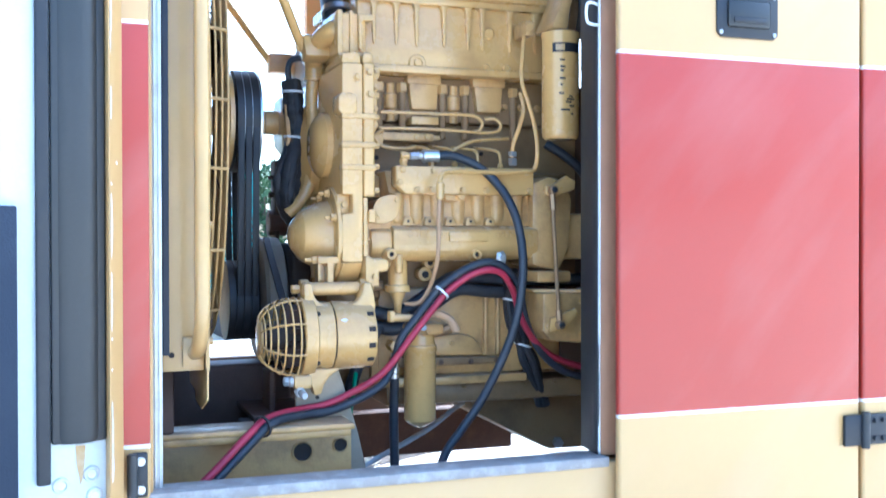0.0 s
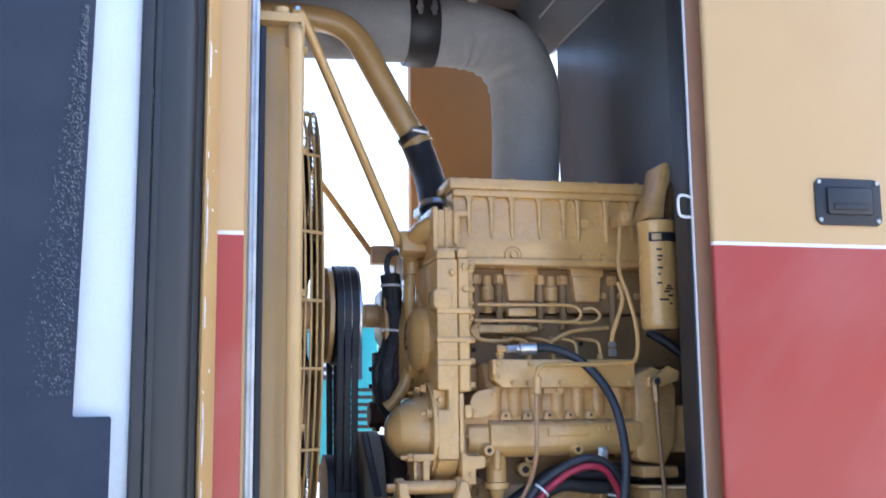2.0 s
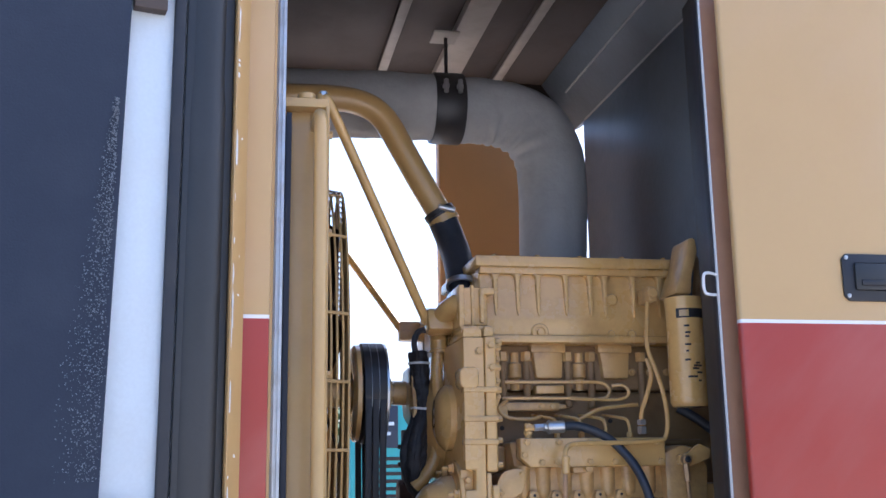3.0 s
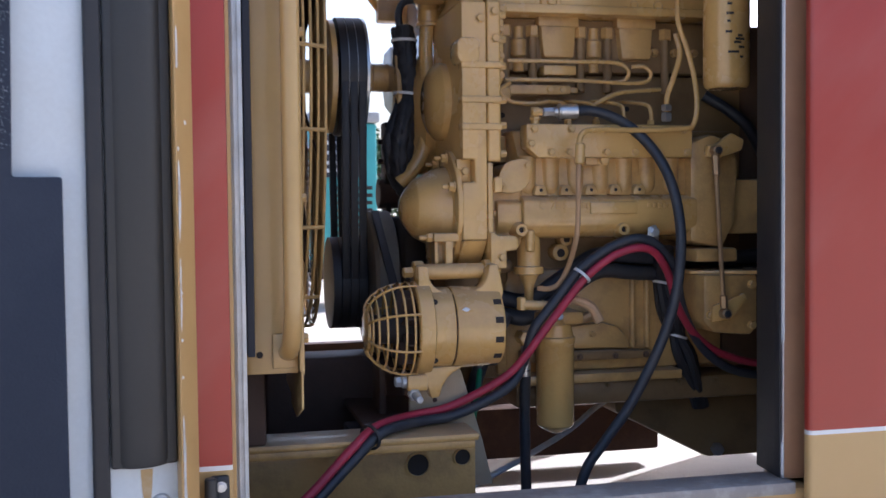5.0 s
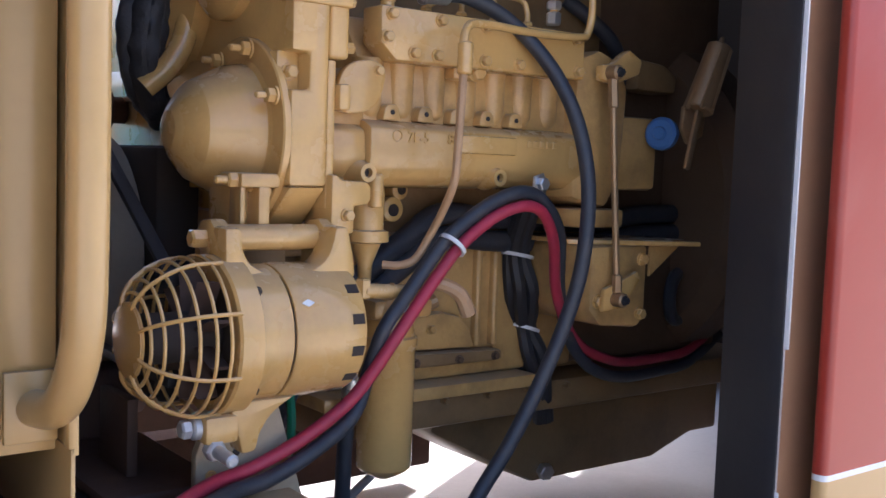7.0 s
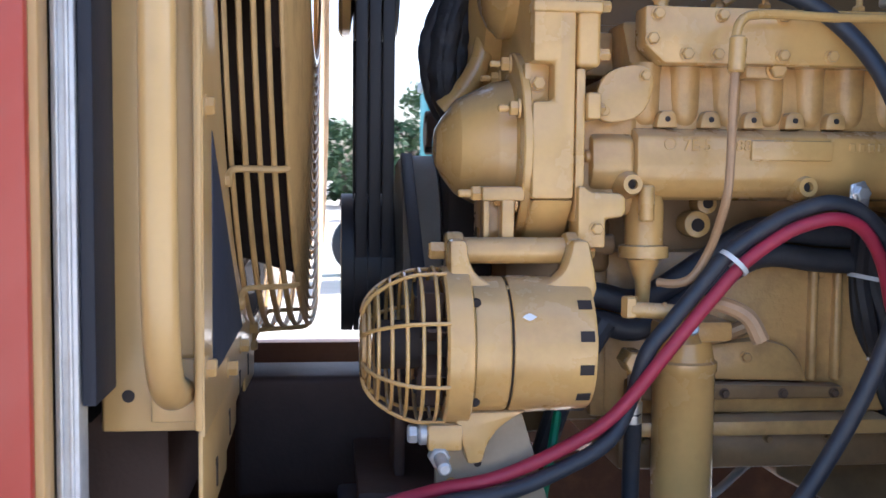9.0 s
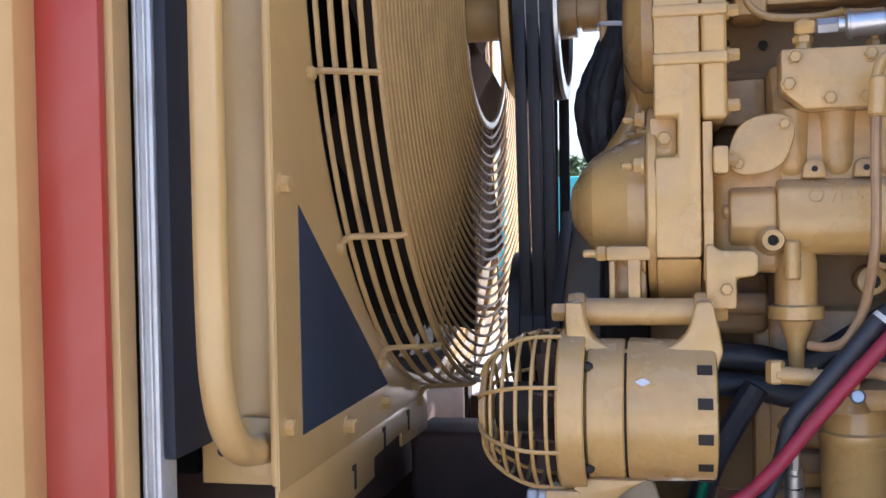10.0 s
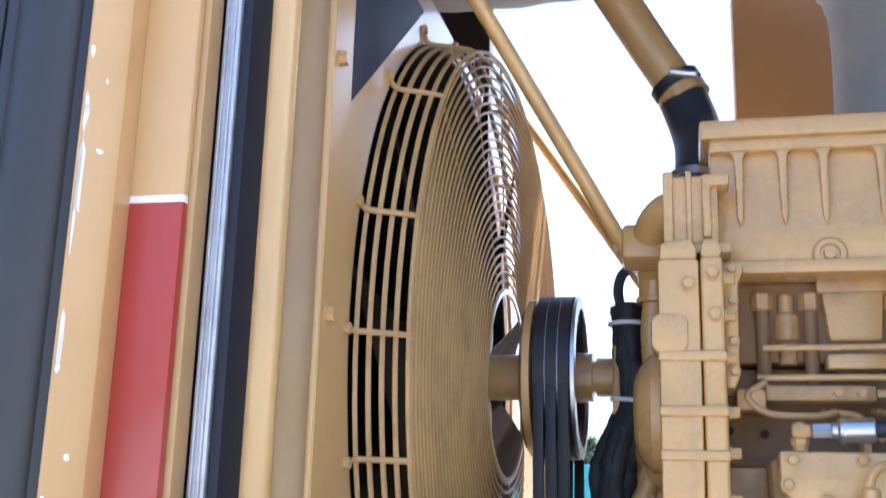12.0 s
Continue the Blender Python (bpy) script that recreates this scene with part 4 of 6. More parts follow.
pipe("filter_stub", [(0.945, 2.535, 1.180), (0.972, 2.53, 1.186), (0.998, 2.525, 1.197)], [0.012, 0.011, 0.011], BRASS, label="brown stub on the filter head")
# gear case
CY = 2.388
bm = B()
prism(bm, [(0.660, 1.865), (0.660, 1.541), (0.687, 1.541), (0.687, 1.494), (0.660, 1.494), (0.660, 1.3735), (0.714, 1.3735), (0.714, 1.865)], "y", CY, 3.06, 0.006)
case = part("gear_case", bm, PAINT, eng, "beige ribbed timing gear case")
bm = B()
prism(bm, [(CY + 0.001, 1.373), (CY + 0.058, 1.322), (3.05, 1.322), (3.05, 1.373)], "x", 0.661, 0.7135, 0.004)
part("case_bottom", bm, PAINT, case)
bm = B()
box(bm, 0.655, 0.6865, CY + 0.03, 3.05, 1.492, 1.543, 0.003)
pocket = part("bolt_pocket", bm, PAINT, case)
bolt(pocket, (0.672, CY + 0.03, 1.517), r=0.009, h=0.010)
bm = B()
box(bm, 0.7155, 0.745, CY + 0.003, 3.05, 1.536, 1.868, 0.006, 3)
part("case_rear", bm, PAINT, case)
bm = B()
prism(bm, [(0.7455, 1.868), (0.772, 1.868), (0.772, 1.852), (0.765, 1.840), (0.763, 1.712), (0.757, 1.698), (0.7455, 1.698)], "y", CY + 0.045, 2.60, 0.004)
flange2 = part("case_back_flange", bm, PAINT, case)
for z in (1.858, 1.815, 1.76, 1.72):
    bolt(flange2, (0.757, CY + 0.045, z), r=0.0065, h=0.008)
bm = B()
prism(bm, [(0.662, 1.8655), (0.712, 1.8655), (0.712, 1.882), (0.703, 1.896), (0.664, 1.890)], "y", CY + 0.012, 2.62, 0.005)
part("case_cap", bm, PAINT, case)
bm = B()
prism(bm, [(0.717, 1.8685), (0.741, 1.8685), (0.746, 1.880), (0.741, 1.894), (0.722, 1.896), (0.717, 1.886)], "y", CY + 0.016, 2.60, 0.005)
part("case_cap", bm, PAINT, case)
bm = B()
box(bm, 0.7155, 0.7275, CY + 0.006, 3.05, 1.345, 1.5345, 0.003)
part("case_flange", bm, PAINT, case)
bm = B()
box(bm, 0.7275, 0.745, CY - 0.004, 2.46, 1.472, 1.505, 0.004)
blockp = part("case_lug", bm, PAINT, case)
bolt(blockp, (0.745, CY + 0.03, 1.488), "x", 0.007, 0.010)
bm = B()
box(bm, 0.729, 0.815, 2.452, 2.60, 1.352, 1.50, 0.014, 3)
adapter = part("pump_adapter", bm, CAST, case)
bm = B()
cyl(bm, (0.740, 2.450, 1.428), (0.792, 2.450, 1.432), 0.008)
part("adapter_rib", bm, PAINT, adapter)
bm = B()
box(bm, 0.700, 0.80, 2.53, 2.60, 1.27, 1.350, 0.012, 3)
cyl(bm, (0.735, 2.50, 1.312), (0.795, 2.50, 1.312), 0.014)
part("adapter_foot", bm, BLOCK, adapter)
for z in (1.735, 1.664, 1.608):
    bm = B()
    box(bm, 0.659, 0.746, CY - 0.0035, CY + 0.03, z - 0.007, z + 0.007, 0.003, 3)
    part("case_rib", bm, PAINT, case)
bm = B()
prism(bm, [(0.650, 1.748), (0.658, 1.738), (0.690, 1.738), (0.698, 1.746), (0.698, 1.782), (0.690, 1.790), (0.658, 1.790), (0.650, 1.780)], "y", CY - 0.006, CY + 0.06, 0.005)
part("case_lug", bm, PAINT, case)
for z in (1.84, 1.79, 1.735, 1.664, 1.612, 1.553):
    bolt(case, (0.745, CY + 0.02, z), "x", 0.008, 0.012)
for x, z in ((0.700, 1.83), (0.731, 1.845), (0.733, 1.79)):
    bolt(case, (x, CY + (0 if x < 0.715 else 0.003), z), r=0.009)
bm = B()
prism(bm, [(0.717, 1.314), (0.752, 1.314), (0.752, 1.350), (0.772, 1.352), (0.777, 1.358), (0.777, 1.376), (0.770, 1.382), (0.732, 1.383), (0.726, 1.390), (0.717, 1.390)], "y", CY - 0.008, 2.45, 0.004)
foot = part("case_foot", bm, PAINT, case)
bolt(foot, (0.740, CY - 0.008, 1.338), r=0.0075)
# conical accessory cover
bm = B()
lathe(bm, (0.6625, 2.512, 1.440), (-1, 0, 0), [(0, 0), (0, 0.1235), (0.002, 0.1255), (0.010, 0.1255), (0.012, 0.1235), (0.0125, 0.097), (0.015, 0.090), (0.034, 0.0865), (0.037, 0.0855), (0.081, 0.0635), (0.086, 0.059), (0.102, 0.038), (0.110, 0.024), (0.1125, 0.010), (0.1130, 0.0)], 48)
cone = part("cone_cover", bm, PAINT, eng, "smooth conical front cover", 14)
for a in (-40, 24, 74, 120, 170, 220, 265):
    y, z = 2.508 - 0.111 * math.cos(radians(a)), 1.440 + 0.111 * math.sin(radians(a))
    bm = B()
    lathe(bm, (0.6475, y, z), (-1, 0, 0), [(0, 0), (0, 0.0125), (0.003, 0.0125), (0.003, 0)], 16)
    lathe(bm, (0.6445, y, z), (-1, 0, 0), [(0, 0), (0, 0.0098), (0.009, 0.0098), (0.010, 0.008), (0.010, 0)], 6)
    cyl(bm, (0.6345, y, z), (0.620, y, z), 0.0045, seg=8)
    part("stud_nut", bm, PAINT, cone)
bm = B()
lathe(bm, (0.665, 2.56, 1.675), (-1, 0, 0), [(0, 0), (0, 0.085), (0.02, 0.085), (0.035, 0.07), (0.045, 0.05), (0.045, 0)], 32)
lathe(bm, (0.665, 2.75, 1.66), (-1, 0, 0), [(0, 0), (0, 0.14), (0.03, 0.14), (0.05, 0.10), (0.05, 0)], 32)
part("pump_housing", bm, PAINT, eng)
# front plate of the engine behind the pump housing
bm = B()
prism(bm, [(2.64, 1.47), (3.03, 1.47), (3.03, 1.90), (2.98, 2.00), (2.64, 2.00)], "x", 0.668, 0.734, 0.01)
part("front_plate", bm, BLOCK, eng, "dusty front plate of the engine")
# thermostat housing, crossover elbow
bm = B()
box(bm, 0.672, 0.745, 2.47, 2.62, 1.905, 2.005, 0.006)
thermo = part("thermostat_housing", bm, PAINT, eng)
for x0, x1 in ((0.668, 0.682), (0.700, 0.708)):
    bm = B()
    box(bm, x0, x1, 2.462, 2.62, 1.90, 2.01, 0.003)
    part("housing_flange", bm, PAINT, thermo)
bm = B()
box(bm, 0.67, 0.76, 2.46, 2.62, 1.888, 1.904, 0.004)
part("housing_foot", bm, PAINT, thermo)
bm = B()
prism(bm, [(0.722, 1.91), (0.734, 1.91), (0.734, 1.985), (0.76, 1.985), (0.76, 2.002), (0.722, 2.002)], "y", 2.455, 2.50, 0.004)
part("lifting_bracket", bm, PAINT, thermo)
bm = B()
box(bm, 0.668, 0.675, 2.465, 2.47, 1.94, 1.975, 0.002)
part("housing_slot", bm, DARK, thermo)
bm = B()
tube(bm, [(0.700, 2.515, 1.968), (0.672, 2.525, 1.964), (0.651, 2.560, 1.950), (0.645, 2.610, 1.928), (0.647, 2.645, 1.900), (0.648, 2.65, 1.87)], [0.031, 0.030, 0.028, 0.026, 0.024, 0.021], 18)
lathe(bm, (0.649, 2.65, 1.912), (0, 0, -1), [(0, 0.020), (0, 0.030), (0.010, 0.030), (0.012, 0.025), (0.048, 0.025), (0.050, 0.029), (0.058, 0.029), (0.058, 0.017)], 22)
part("water_elbow", bm, PAINT, thermo)
pipe("water_pipe", [(0.647, 2.65, 1.87), (0.642, 2.65, 1.80), (0.646, 2.65, 1.72), (0.646, 2.65, 1.65), (0.634, 2.65, 1.575), (0.610, 2.65, 1.53), (0.58, 2.66, 1.50)], 0.0165, seg=16)
bm = B()
box(bm, 0.606, 0.700, 3.075, 3.12, 1.94, 2.00, 0.006)
box(bm, 0.668, 0.734, 2.98, 3.12, 1.80, 1.99, 0.008)
part("far_stay_bracket", bm, CAST, eng)
bm = B()
prism(bm, [(2.545, 1.905), (2.570, 1.962), (2.615, 1.972), (2.635, 1.930), (2.600, 1.893)], "x", 0.604, 0.674, 0.008)
stay_br = part("stay_bracket", bm, PAINT, eng)
bolt(stay_br, (0.604, 2.592, 1.934), "-x", 0.011, 0.012)

# fan drive: hub, grooved pulley, crank pulley, belts
HUBY, HUBZ = 2.815, 1.757
bm = B()
lathe(bm, (0.33, HUBY, HUBZ), (1, 0, 0), [(0, 0), (0, 0.04), (0.12, 0.04), (0.12, 0.052), (0.16, 0.045), (0.208, 0.042), (0.2085, 0.028), (0.2140, 0.028), (0.2145, 0.034), (0.256, 0.034), (0.37, 0.034), (0.37, 0)], 28)
hub = part("fan_hub", bm, CAST, eng, "brown-beige fan drive hub")
bm = B()
lathe(bm, (0.427, HUBY, HUBZ), (1, 0, 0), [(0, 0.06), (0, 0.126), (0.006, 0.135), (0.018, 0.135), (0.023, 0.10), (0.023, 0.06)], 44)
part("pulley_flange", bm, PAINT, hub)
bm = B()
prof = [(0.0, 0.10)]
for k in range(3):
    x = k * 0.0200
    prof += [(x, 0.140), (x + 0.0180, 0.140), (x + 0.0185, 0.136), (x + 0.0198, 0.136)]
prof += [(0.060, 0.138), (0.060, 0.112), (0.03, 0.10)]
lathe(bm, (0.452, HUBY, HUBZ), (1, 0, 0), prof, 56)
part("grooved_pulley", bm, RUBBER, hub, "black belts wrapped on the fan pulley")
for k in (1, 2):
    bm = B()
    ring(bm, (0.452 + k * 0.020 - 0.0009, HUBY, HUBZ), (1, 0, 0), 0.1375, 0.0009, 56, 6)
    part("pulley_ridge", bm, ALU, hub, "pale metal ridge between the belts")
bm = B()
lathe(bm, (0.5125, HUBY, HUBZ), (1, 0, 0), [(0, 0.118), (0.0, 0.139), (0.006, 0.139), (0.007, 0.118)], 56)
part("pulley_face", bm, STEEL, hub, "bright worn pulley rim")
CRZ = 1.263
bm = B()
prof = [(0.0, 0.0), (0.0, 0.09)]
for k in range(4):
    x = k * 0.0200
    prof += [(x, 0.110), (x + 0.0180, 0.110), (x + 0.0185, 0.102), (x + 0.0198, 0.102)]
prof += [(0.082, 0.108), (0.082, 0.0)]
lathe(bm, (0.432, HUBY, CRZ), (1, 0, 0), prof, 48)
crank = part("crank_pulley", bm, RUBBER, eng, "black crankshaft pulley stack")
bm = B()
lathe(bm, (0.522, HUBY, CRZ), (1, 0, 0), [(0, 0), (0, 0.162), (0.008, 0.172), (0.054, 0.172), (0.059, 0.162), (0.059, 0)], 48)
part("damper", bm, FLANGE, crank, "grey vibration damper disc")
for k in range(3):
    x = 0.4610 + k * 0.0200
    for sgn in (-1, 1):
        p0 = Vector((0, HUBY + sgn * 0.139, HUBZ))
        p1 = Vector((0, HUBY + sgn * 0.108, CRZ))
        bm = B()
        prism(bm, [(p0.y, p0.z), (p1.y, p1.z), (p1.y - sgn * 0.012, p1.z), (p0.y - sgn * 0.012, p0.z)], "x", x - 0.0087, x + 0.0087, 0.0015)
        part("fan_belt", bm, RUBBER, hub, "black rubber fan belt")
# idler arm with alternator belt
bm = B()
prism(bm, [(2.70, 1.437), (2.43, 1.262), (2.425, 1.250), (2.70, 1.424)], "x", 0.519, 0.537, 0.002)
part("alternator_belt", bm, RUBBER, eng, "black alternator belt")
bm = B()
prism(bm, [(2.72, 1.130), (2.42, 1.128), (2.42, 1.140), (2.72, 1.142)], "x", 0.519, 0.537, 0.002)
part("alternator_belt", bm, RUBBER, eng, "black alternator belt")
bm = B()
cyl(bm, (0.578, 2.95, 1.478), (0.632, 2.95, 1.478), 0.038)
cyl(bm, (0.60, 2.95, 1.478), (0.67, 2.95, 1.478), 0.022)
idl = part("idler", bm, BROWN, eng, "dark brown belt idler")
bm = B()
prism(bm, [(2.92, 1.43), (2.99, 1.43), (2.99, 1.66), (2.92, 1.66)], "x", 0.594, 0.608, 0.004)
part("idler_bracket", bm, DARK, idl, "black idler bracket")
for z in (1.45, 1.50, 1.56, 1.61):
    bolt(idl, (0.594, 2.93, z), "-x", 0.008, 0.014, DARK)
bm = B()
prism(bm, [(2.70, 1.80), (2.76, 1.825), (2.85, 1.82), (2.89, 1.757), (2.85, 1.69), (2.76, 1.66), (2.71, 1.60), (2.68, 1.61), (2.67, 1.70)], "x", 0.580, 0.592, 0.004)
part("hub_bracket", bm, CAST, hub)

# wiring loom down the front of the engine
loom = thing("wiring_loom", (0.55, 2.58, 1.5), "black taped wiring loom hanging down the engine front", "wiring loom")
for dx, dy, r in ((0.0, 0.0, 0.021), (0.013, 0.010, 0.016), (-0.013, 0.012, 0.014), (0.004, -0.012, 0.012)):
    bm = B()
    tube(bm, [(0.588 + dx, 2.640 + dy, 1.862), (0.592 + dx, 2.635 + dy, 1.82), (0.593 + dx, 2.630 + dy, 1.78), (0.597 + dx, 2.628 + dy, 1.74), (0.596 + dx, 2.622 + dy, 1.70), (0.585 + dx * 1.3, 2.605 + dy, 1.66), (0.573 + dx * 1.5, 2.595 + dy, 1.62), (0.566 + dx * 1.6, 2.592 + dy, 1.58), (0.568 + dx * 1.3, 2.60 + dy, 1.53), (0.592 + dx, 2.625 + dy, 1.485), (0.62, 2.66 + dy, 1.46)], r, 12, 14)
    for v in bm.verts:
        v.co += Vector((noise.noise(v.co * 55), noise.noise(v.co * 55 + Vector((7, 3, 1))), 0)) * 0.0035
    bmesh.ops.translate(bm, verts=bm.verts, vec=(0.012, 0.065, 0.0))
    part("conduit", bm, TAPE, loom)
bm = B()
tube(bm, [(0.644, 2.70, 1.900), (0.628, 2.70, 1.922), (0.600, 2.70, 1.916), (0.589, 2.70, 1.885), (0.597, 2.70, 1.84)], 0.0085, 10)
part("wire_loop", bm, HOSE, loom)
cable_tie(loom, (0.608, 2.693, 1.705), (0.1, 0, 1), 0.032)
cable_tie(loom, (0.603, 2.705, 1.83), (0.0, 0, 1), 0.030)

# alternator
AY, AZ = 2.382, 1.197
bm = B()
lathe(bm, (0.548, AY, AZ), (1, 0, 0), [(0, 0.078), (0, 0.093), (0.003, 0.096), (0.030, 0.096), (0.032, 0.093)], 48)
alt = part("alternator", bm, PAINT, eng, "beige alternator with wire fan guard")
bm = B()
lathe(bm, (0.580, AY, AZ), (1, 0, 0), [(0.0, 0.05), (0.0, 0.080), (0.003, 0.083), (0.042, 0.083), (0.044, 0.081), (0.044, 0.077)], 48)
part("body_front", bm, PAINT, alt)
bm = B()
lathe(bm, (0.627, AY, AZ), (1, 0, 0), [(0, 0.077), (0, 0.082), (0.003, 0.084), (0.094, 0.082), (0.098, 0.080), (0.100, 0.074), (0.100, 0)], 48)
part("body_rear", bm, PAINT, alt)
bm = B()
lathe(bm, (0.560, AY, AZ), (1, 0, 0), [(0, 0.0), (0, 0.085), (0.019, 0.085), (0.02, 0.0785), (0.07, 0.0785), (0.071, 0.0)], 40)
part("dark_joint", bm, DARK, alt)
for k in range(13):
    a = 2 * math.pi * (k + 0.5) / 13 + math.pi
    c, sn = math.cos(a), math.sin(a)
    bm = B()
    q = bmesh.ops.create_cube(bm, size=1.0)
    for v in q["verts"]:
        x, u, w = v.co.x * 0.0165, v.co.y * 0.0125, v.co.z * 0.006
        v.co = Vector((0.7125 + x, AY + (0.0800 + w) * c - u * sn, AZ + (0.0800 + w) * sn + u * c))
    part("vent_slot", bm, DARK, alt, "dark vent slot")
for k in range(9):
    a = 2 * math.pi * k / 9
    bm = B()
    q = bmesh.ops.create_cube(bm, size=1.0)
    for v in q["verts"]:
        x, u, w = v.co.x * 0.02, v.co.y * 0.004, v.co.z * 0.055
        v.co = Vector((0.535 + x + u * 2, AY + (0.05 + w) * math.cos(a) - u * math.sin(a), AZ + (0.05 + w) * math.sin(a) + u * math.cos(a)))
    part("fan_vane", bm, BROWN, alt, "brown cooling fan vane")
bm = B()
cyl(bm, (0.47, AY, AZ), (0.56, AY, AZ), 0.03)
part("fan_nut", bm, DARK, alt)
for d, R in ((0.538, 0.094), (0.521, 0.0925), (0.503, 0.088), (0.486, 0.080), (0.471, 0.068), (0.461, 0.054), (0.456, 0.042)):
    bm = B()
    ring(bm, (d, AY, AZ), (1, 0, 0), R, 0.0024, 44, 6)
    part("guard_ring", bm, PAINT, alt)
for k in range(8):
    a = 2 * math.pi * (k + 0.5) / 8
    bm = B()
    tube(bm, [(x, AY + R * math.cos(a), AZ + R * math.sin(a)) for x, R in ((0.552, 0.096), (0.521, 0.095), (0.503, 0.0905), (0.486, 0.0825), (0.468, 0.069), (0.457, 0.054), (0.453, 0.040))], 0.0026, 6, 3)
    part("guard_rib", bm, PAINT, alt)
bm = B()
lathe(bm, (0.456, AY, AZ), (-1, 0, 0), [(0, 0.043), (0.003, 0.043), (0.006, 0.03), (0.006, 0)], 28)
part("guard_cap", bm, PAINT, alt)
bm2 = B()
c = Vector((0.645, AY - 0.0722, 1.2385))
nrm = Vector((0, -0.9, 0.43)).normalized()
t1, t2 = Vector((1, 0, 0)), nrm.cross(Vector((1, 0, 0)))
vs = [bm2.verts.new(c + nrm * 0.0005 + t1 * ((0.0085 if q % 180 == 0 else 0.005) * math.cos(radians(q))) + t2 * ((0.0045) * math.sin(radians(q)))) for q in (0, 50, 90, 130, 180, 230, 270, 310)]
vs2 = [bm2.verts.new(v.co + nrm * 0.0012) for v in vs]
bm2.faces.new(vs2)
bm2.faces.new(vs)
for k in range(8):
    bm2.faces.new((vs[k], vs[(k + 1) % 8], vs2[(k + 1) % 8], vs2[k]))
part("sticker", bm2, TIE, alt, "small white diamond sticker")
for z in (1.138, 1.254):
    bolt(alt, (0.5835, AY - math.sqrt(max(0, 0.083 ** 2 - (z - AZ) ** 2)) - 0.001, z), r=0.005, h=0.004, mat=DARK)
# its pivot and ears
bm = B()
cyl(bm, (0.562, 2.40, 1.310), (0.716, 2.40, 1.310), 0.0165, seg=24)
mount = part("pivot_tube", bm, PAINT, eng)
for x0, x1 in ((0.555, 0.577), (0.703, 0.725)):
    bm = B()
    prism(bm, [(2.374, 1.322), (2.390, 1.334), (2.415, 1.332), (2.432, 1.316), (2.435, 1.26), (2.352, 1.258), (2.358, 1.30)], "x", x0, x1, 0.005)
    part("mount_ear", bm, PAINT, mount)
bm = B()
prism(bm, [(0.555, 1.326), (0.576, 1.326), (0.579, 1.302), (0.586, 1.286), (0.600, 1.276), (0.618, 1.271), (0.662, 1.271), (0.680, 1.277), (0.693, 1.288), (0.700, 1.304), (0.704, 1.326), (0.723, 1.326), (0.731, 1.292), (0.735, 1.268), (0.725, 1.238), (0.572, 1.238), (0.556, 1.28)], "y", 2.346, 2.392, 0.006)
part("saddle", bm, PAINT, mount)
for x0, x1 in ((0.535, 0.556), (0.725, 0.742)):
    bm = B()
    cyl(bm, (x0, 2.40, 1.310), (x1, 2.40, 1.310), 0.012, seg=6)
    part("pivot_bolt", bm, PAINT, mount)
bm = B()
box(bm, 0.604, 0.648, 2.432, 2.50, 1.312, 1.378, 0.004)
box(bm, 0.604, 0.611, 2.408, 2.44, 1.312, 1.378, 0.002)
box(bm, 0.626, 0.642, 2.402, 2.44, 1.312, 1.378, 0.003)
box(bm, 0.601, 0.655, 2.400, 2.50, 1.371, 1.389, 0.004)
cyl(bm, (0.572, 2.415, 1.380), (0.605, 2.415, 1.380), 0.005)
cyl(bm, (0.588, 2.415, 1.380), (0.602, 2.415, 1.380), 0.010, seg=6)
part("hanger", bm, PAINT, mount)
bm = B()
prism(bm, [(0.560, 1.122), (0.650, 1.122), (0.630, 1.112), (0.614, 1.100), (0.602, 1.082), (0.596, 1.060), (0.578, 1.058), (0.572, 1.082), (0.566, 1.100)], "y", 2.338, 2.372, 0.005)
box(bm, 0.530, 0.572, 2.335, 2.378, 1.075, 1.108, 0.005)
part("lower_ear", bm, PAINT, mount)
bm = B()
cyl(bm, (0.507, 2.356, 1.093), (0.520, 2.356, 1.093), 0.0115, seg=6)
cyl(bm, (0.520, 2.356, 1.093), (0.532, 2.356, 1.093), 0.014, seg=16)
cyl(bm, (0.5435, 2.350, 1.069), (0.5445, 2.334, 1.068), 0.0135, seg=6)
cyl(bm, (0.5445, 2.336, 1.068), (0.5468, 2.298, 1.064), 0.0080, seg=14)
part("adjuster_bolt", bm, ALU, mount, "dull plated adjuster bolt")
# front support plate
bm = B()
prism(bm, [(0.545, 0.86), (0.722, 0.86), (0.700, 0.955), (0.655, 1.103), (0.640, 1.125), (0.575, 1.125), (0.545, 1.048)], "y", 2.395, 2.410, 0.003)
sup = part("support_plate", bm, DUSTY, eng, "dusty beige support plate with small holes")
bm = B()
cyl(bm, (0.598, 2.3949, 1.045), (0.598, 2.394, 1.045), 0.005, bev=0)
part("plate_hole", bm, DARK, sup)
for x in (0.565, 0.668):
    bolt(sup, (x, 2.395, 1.02), r=0.006, h=0.005)
# dark block added in place of the shade below the cone cover
bm = B()
prism(bm, [(2.62, 1.06), (2.98, 1.06), (2.98, 1.42), (2.62, 1.42)], "x", 0.582, 0.649, 0.01)
part("under_cone_shade", bm, DARK, eng, "added dark block for the shade under the cone cover")
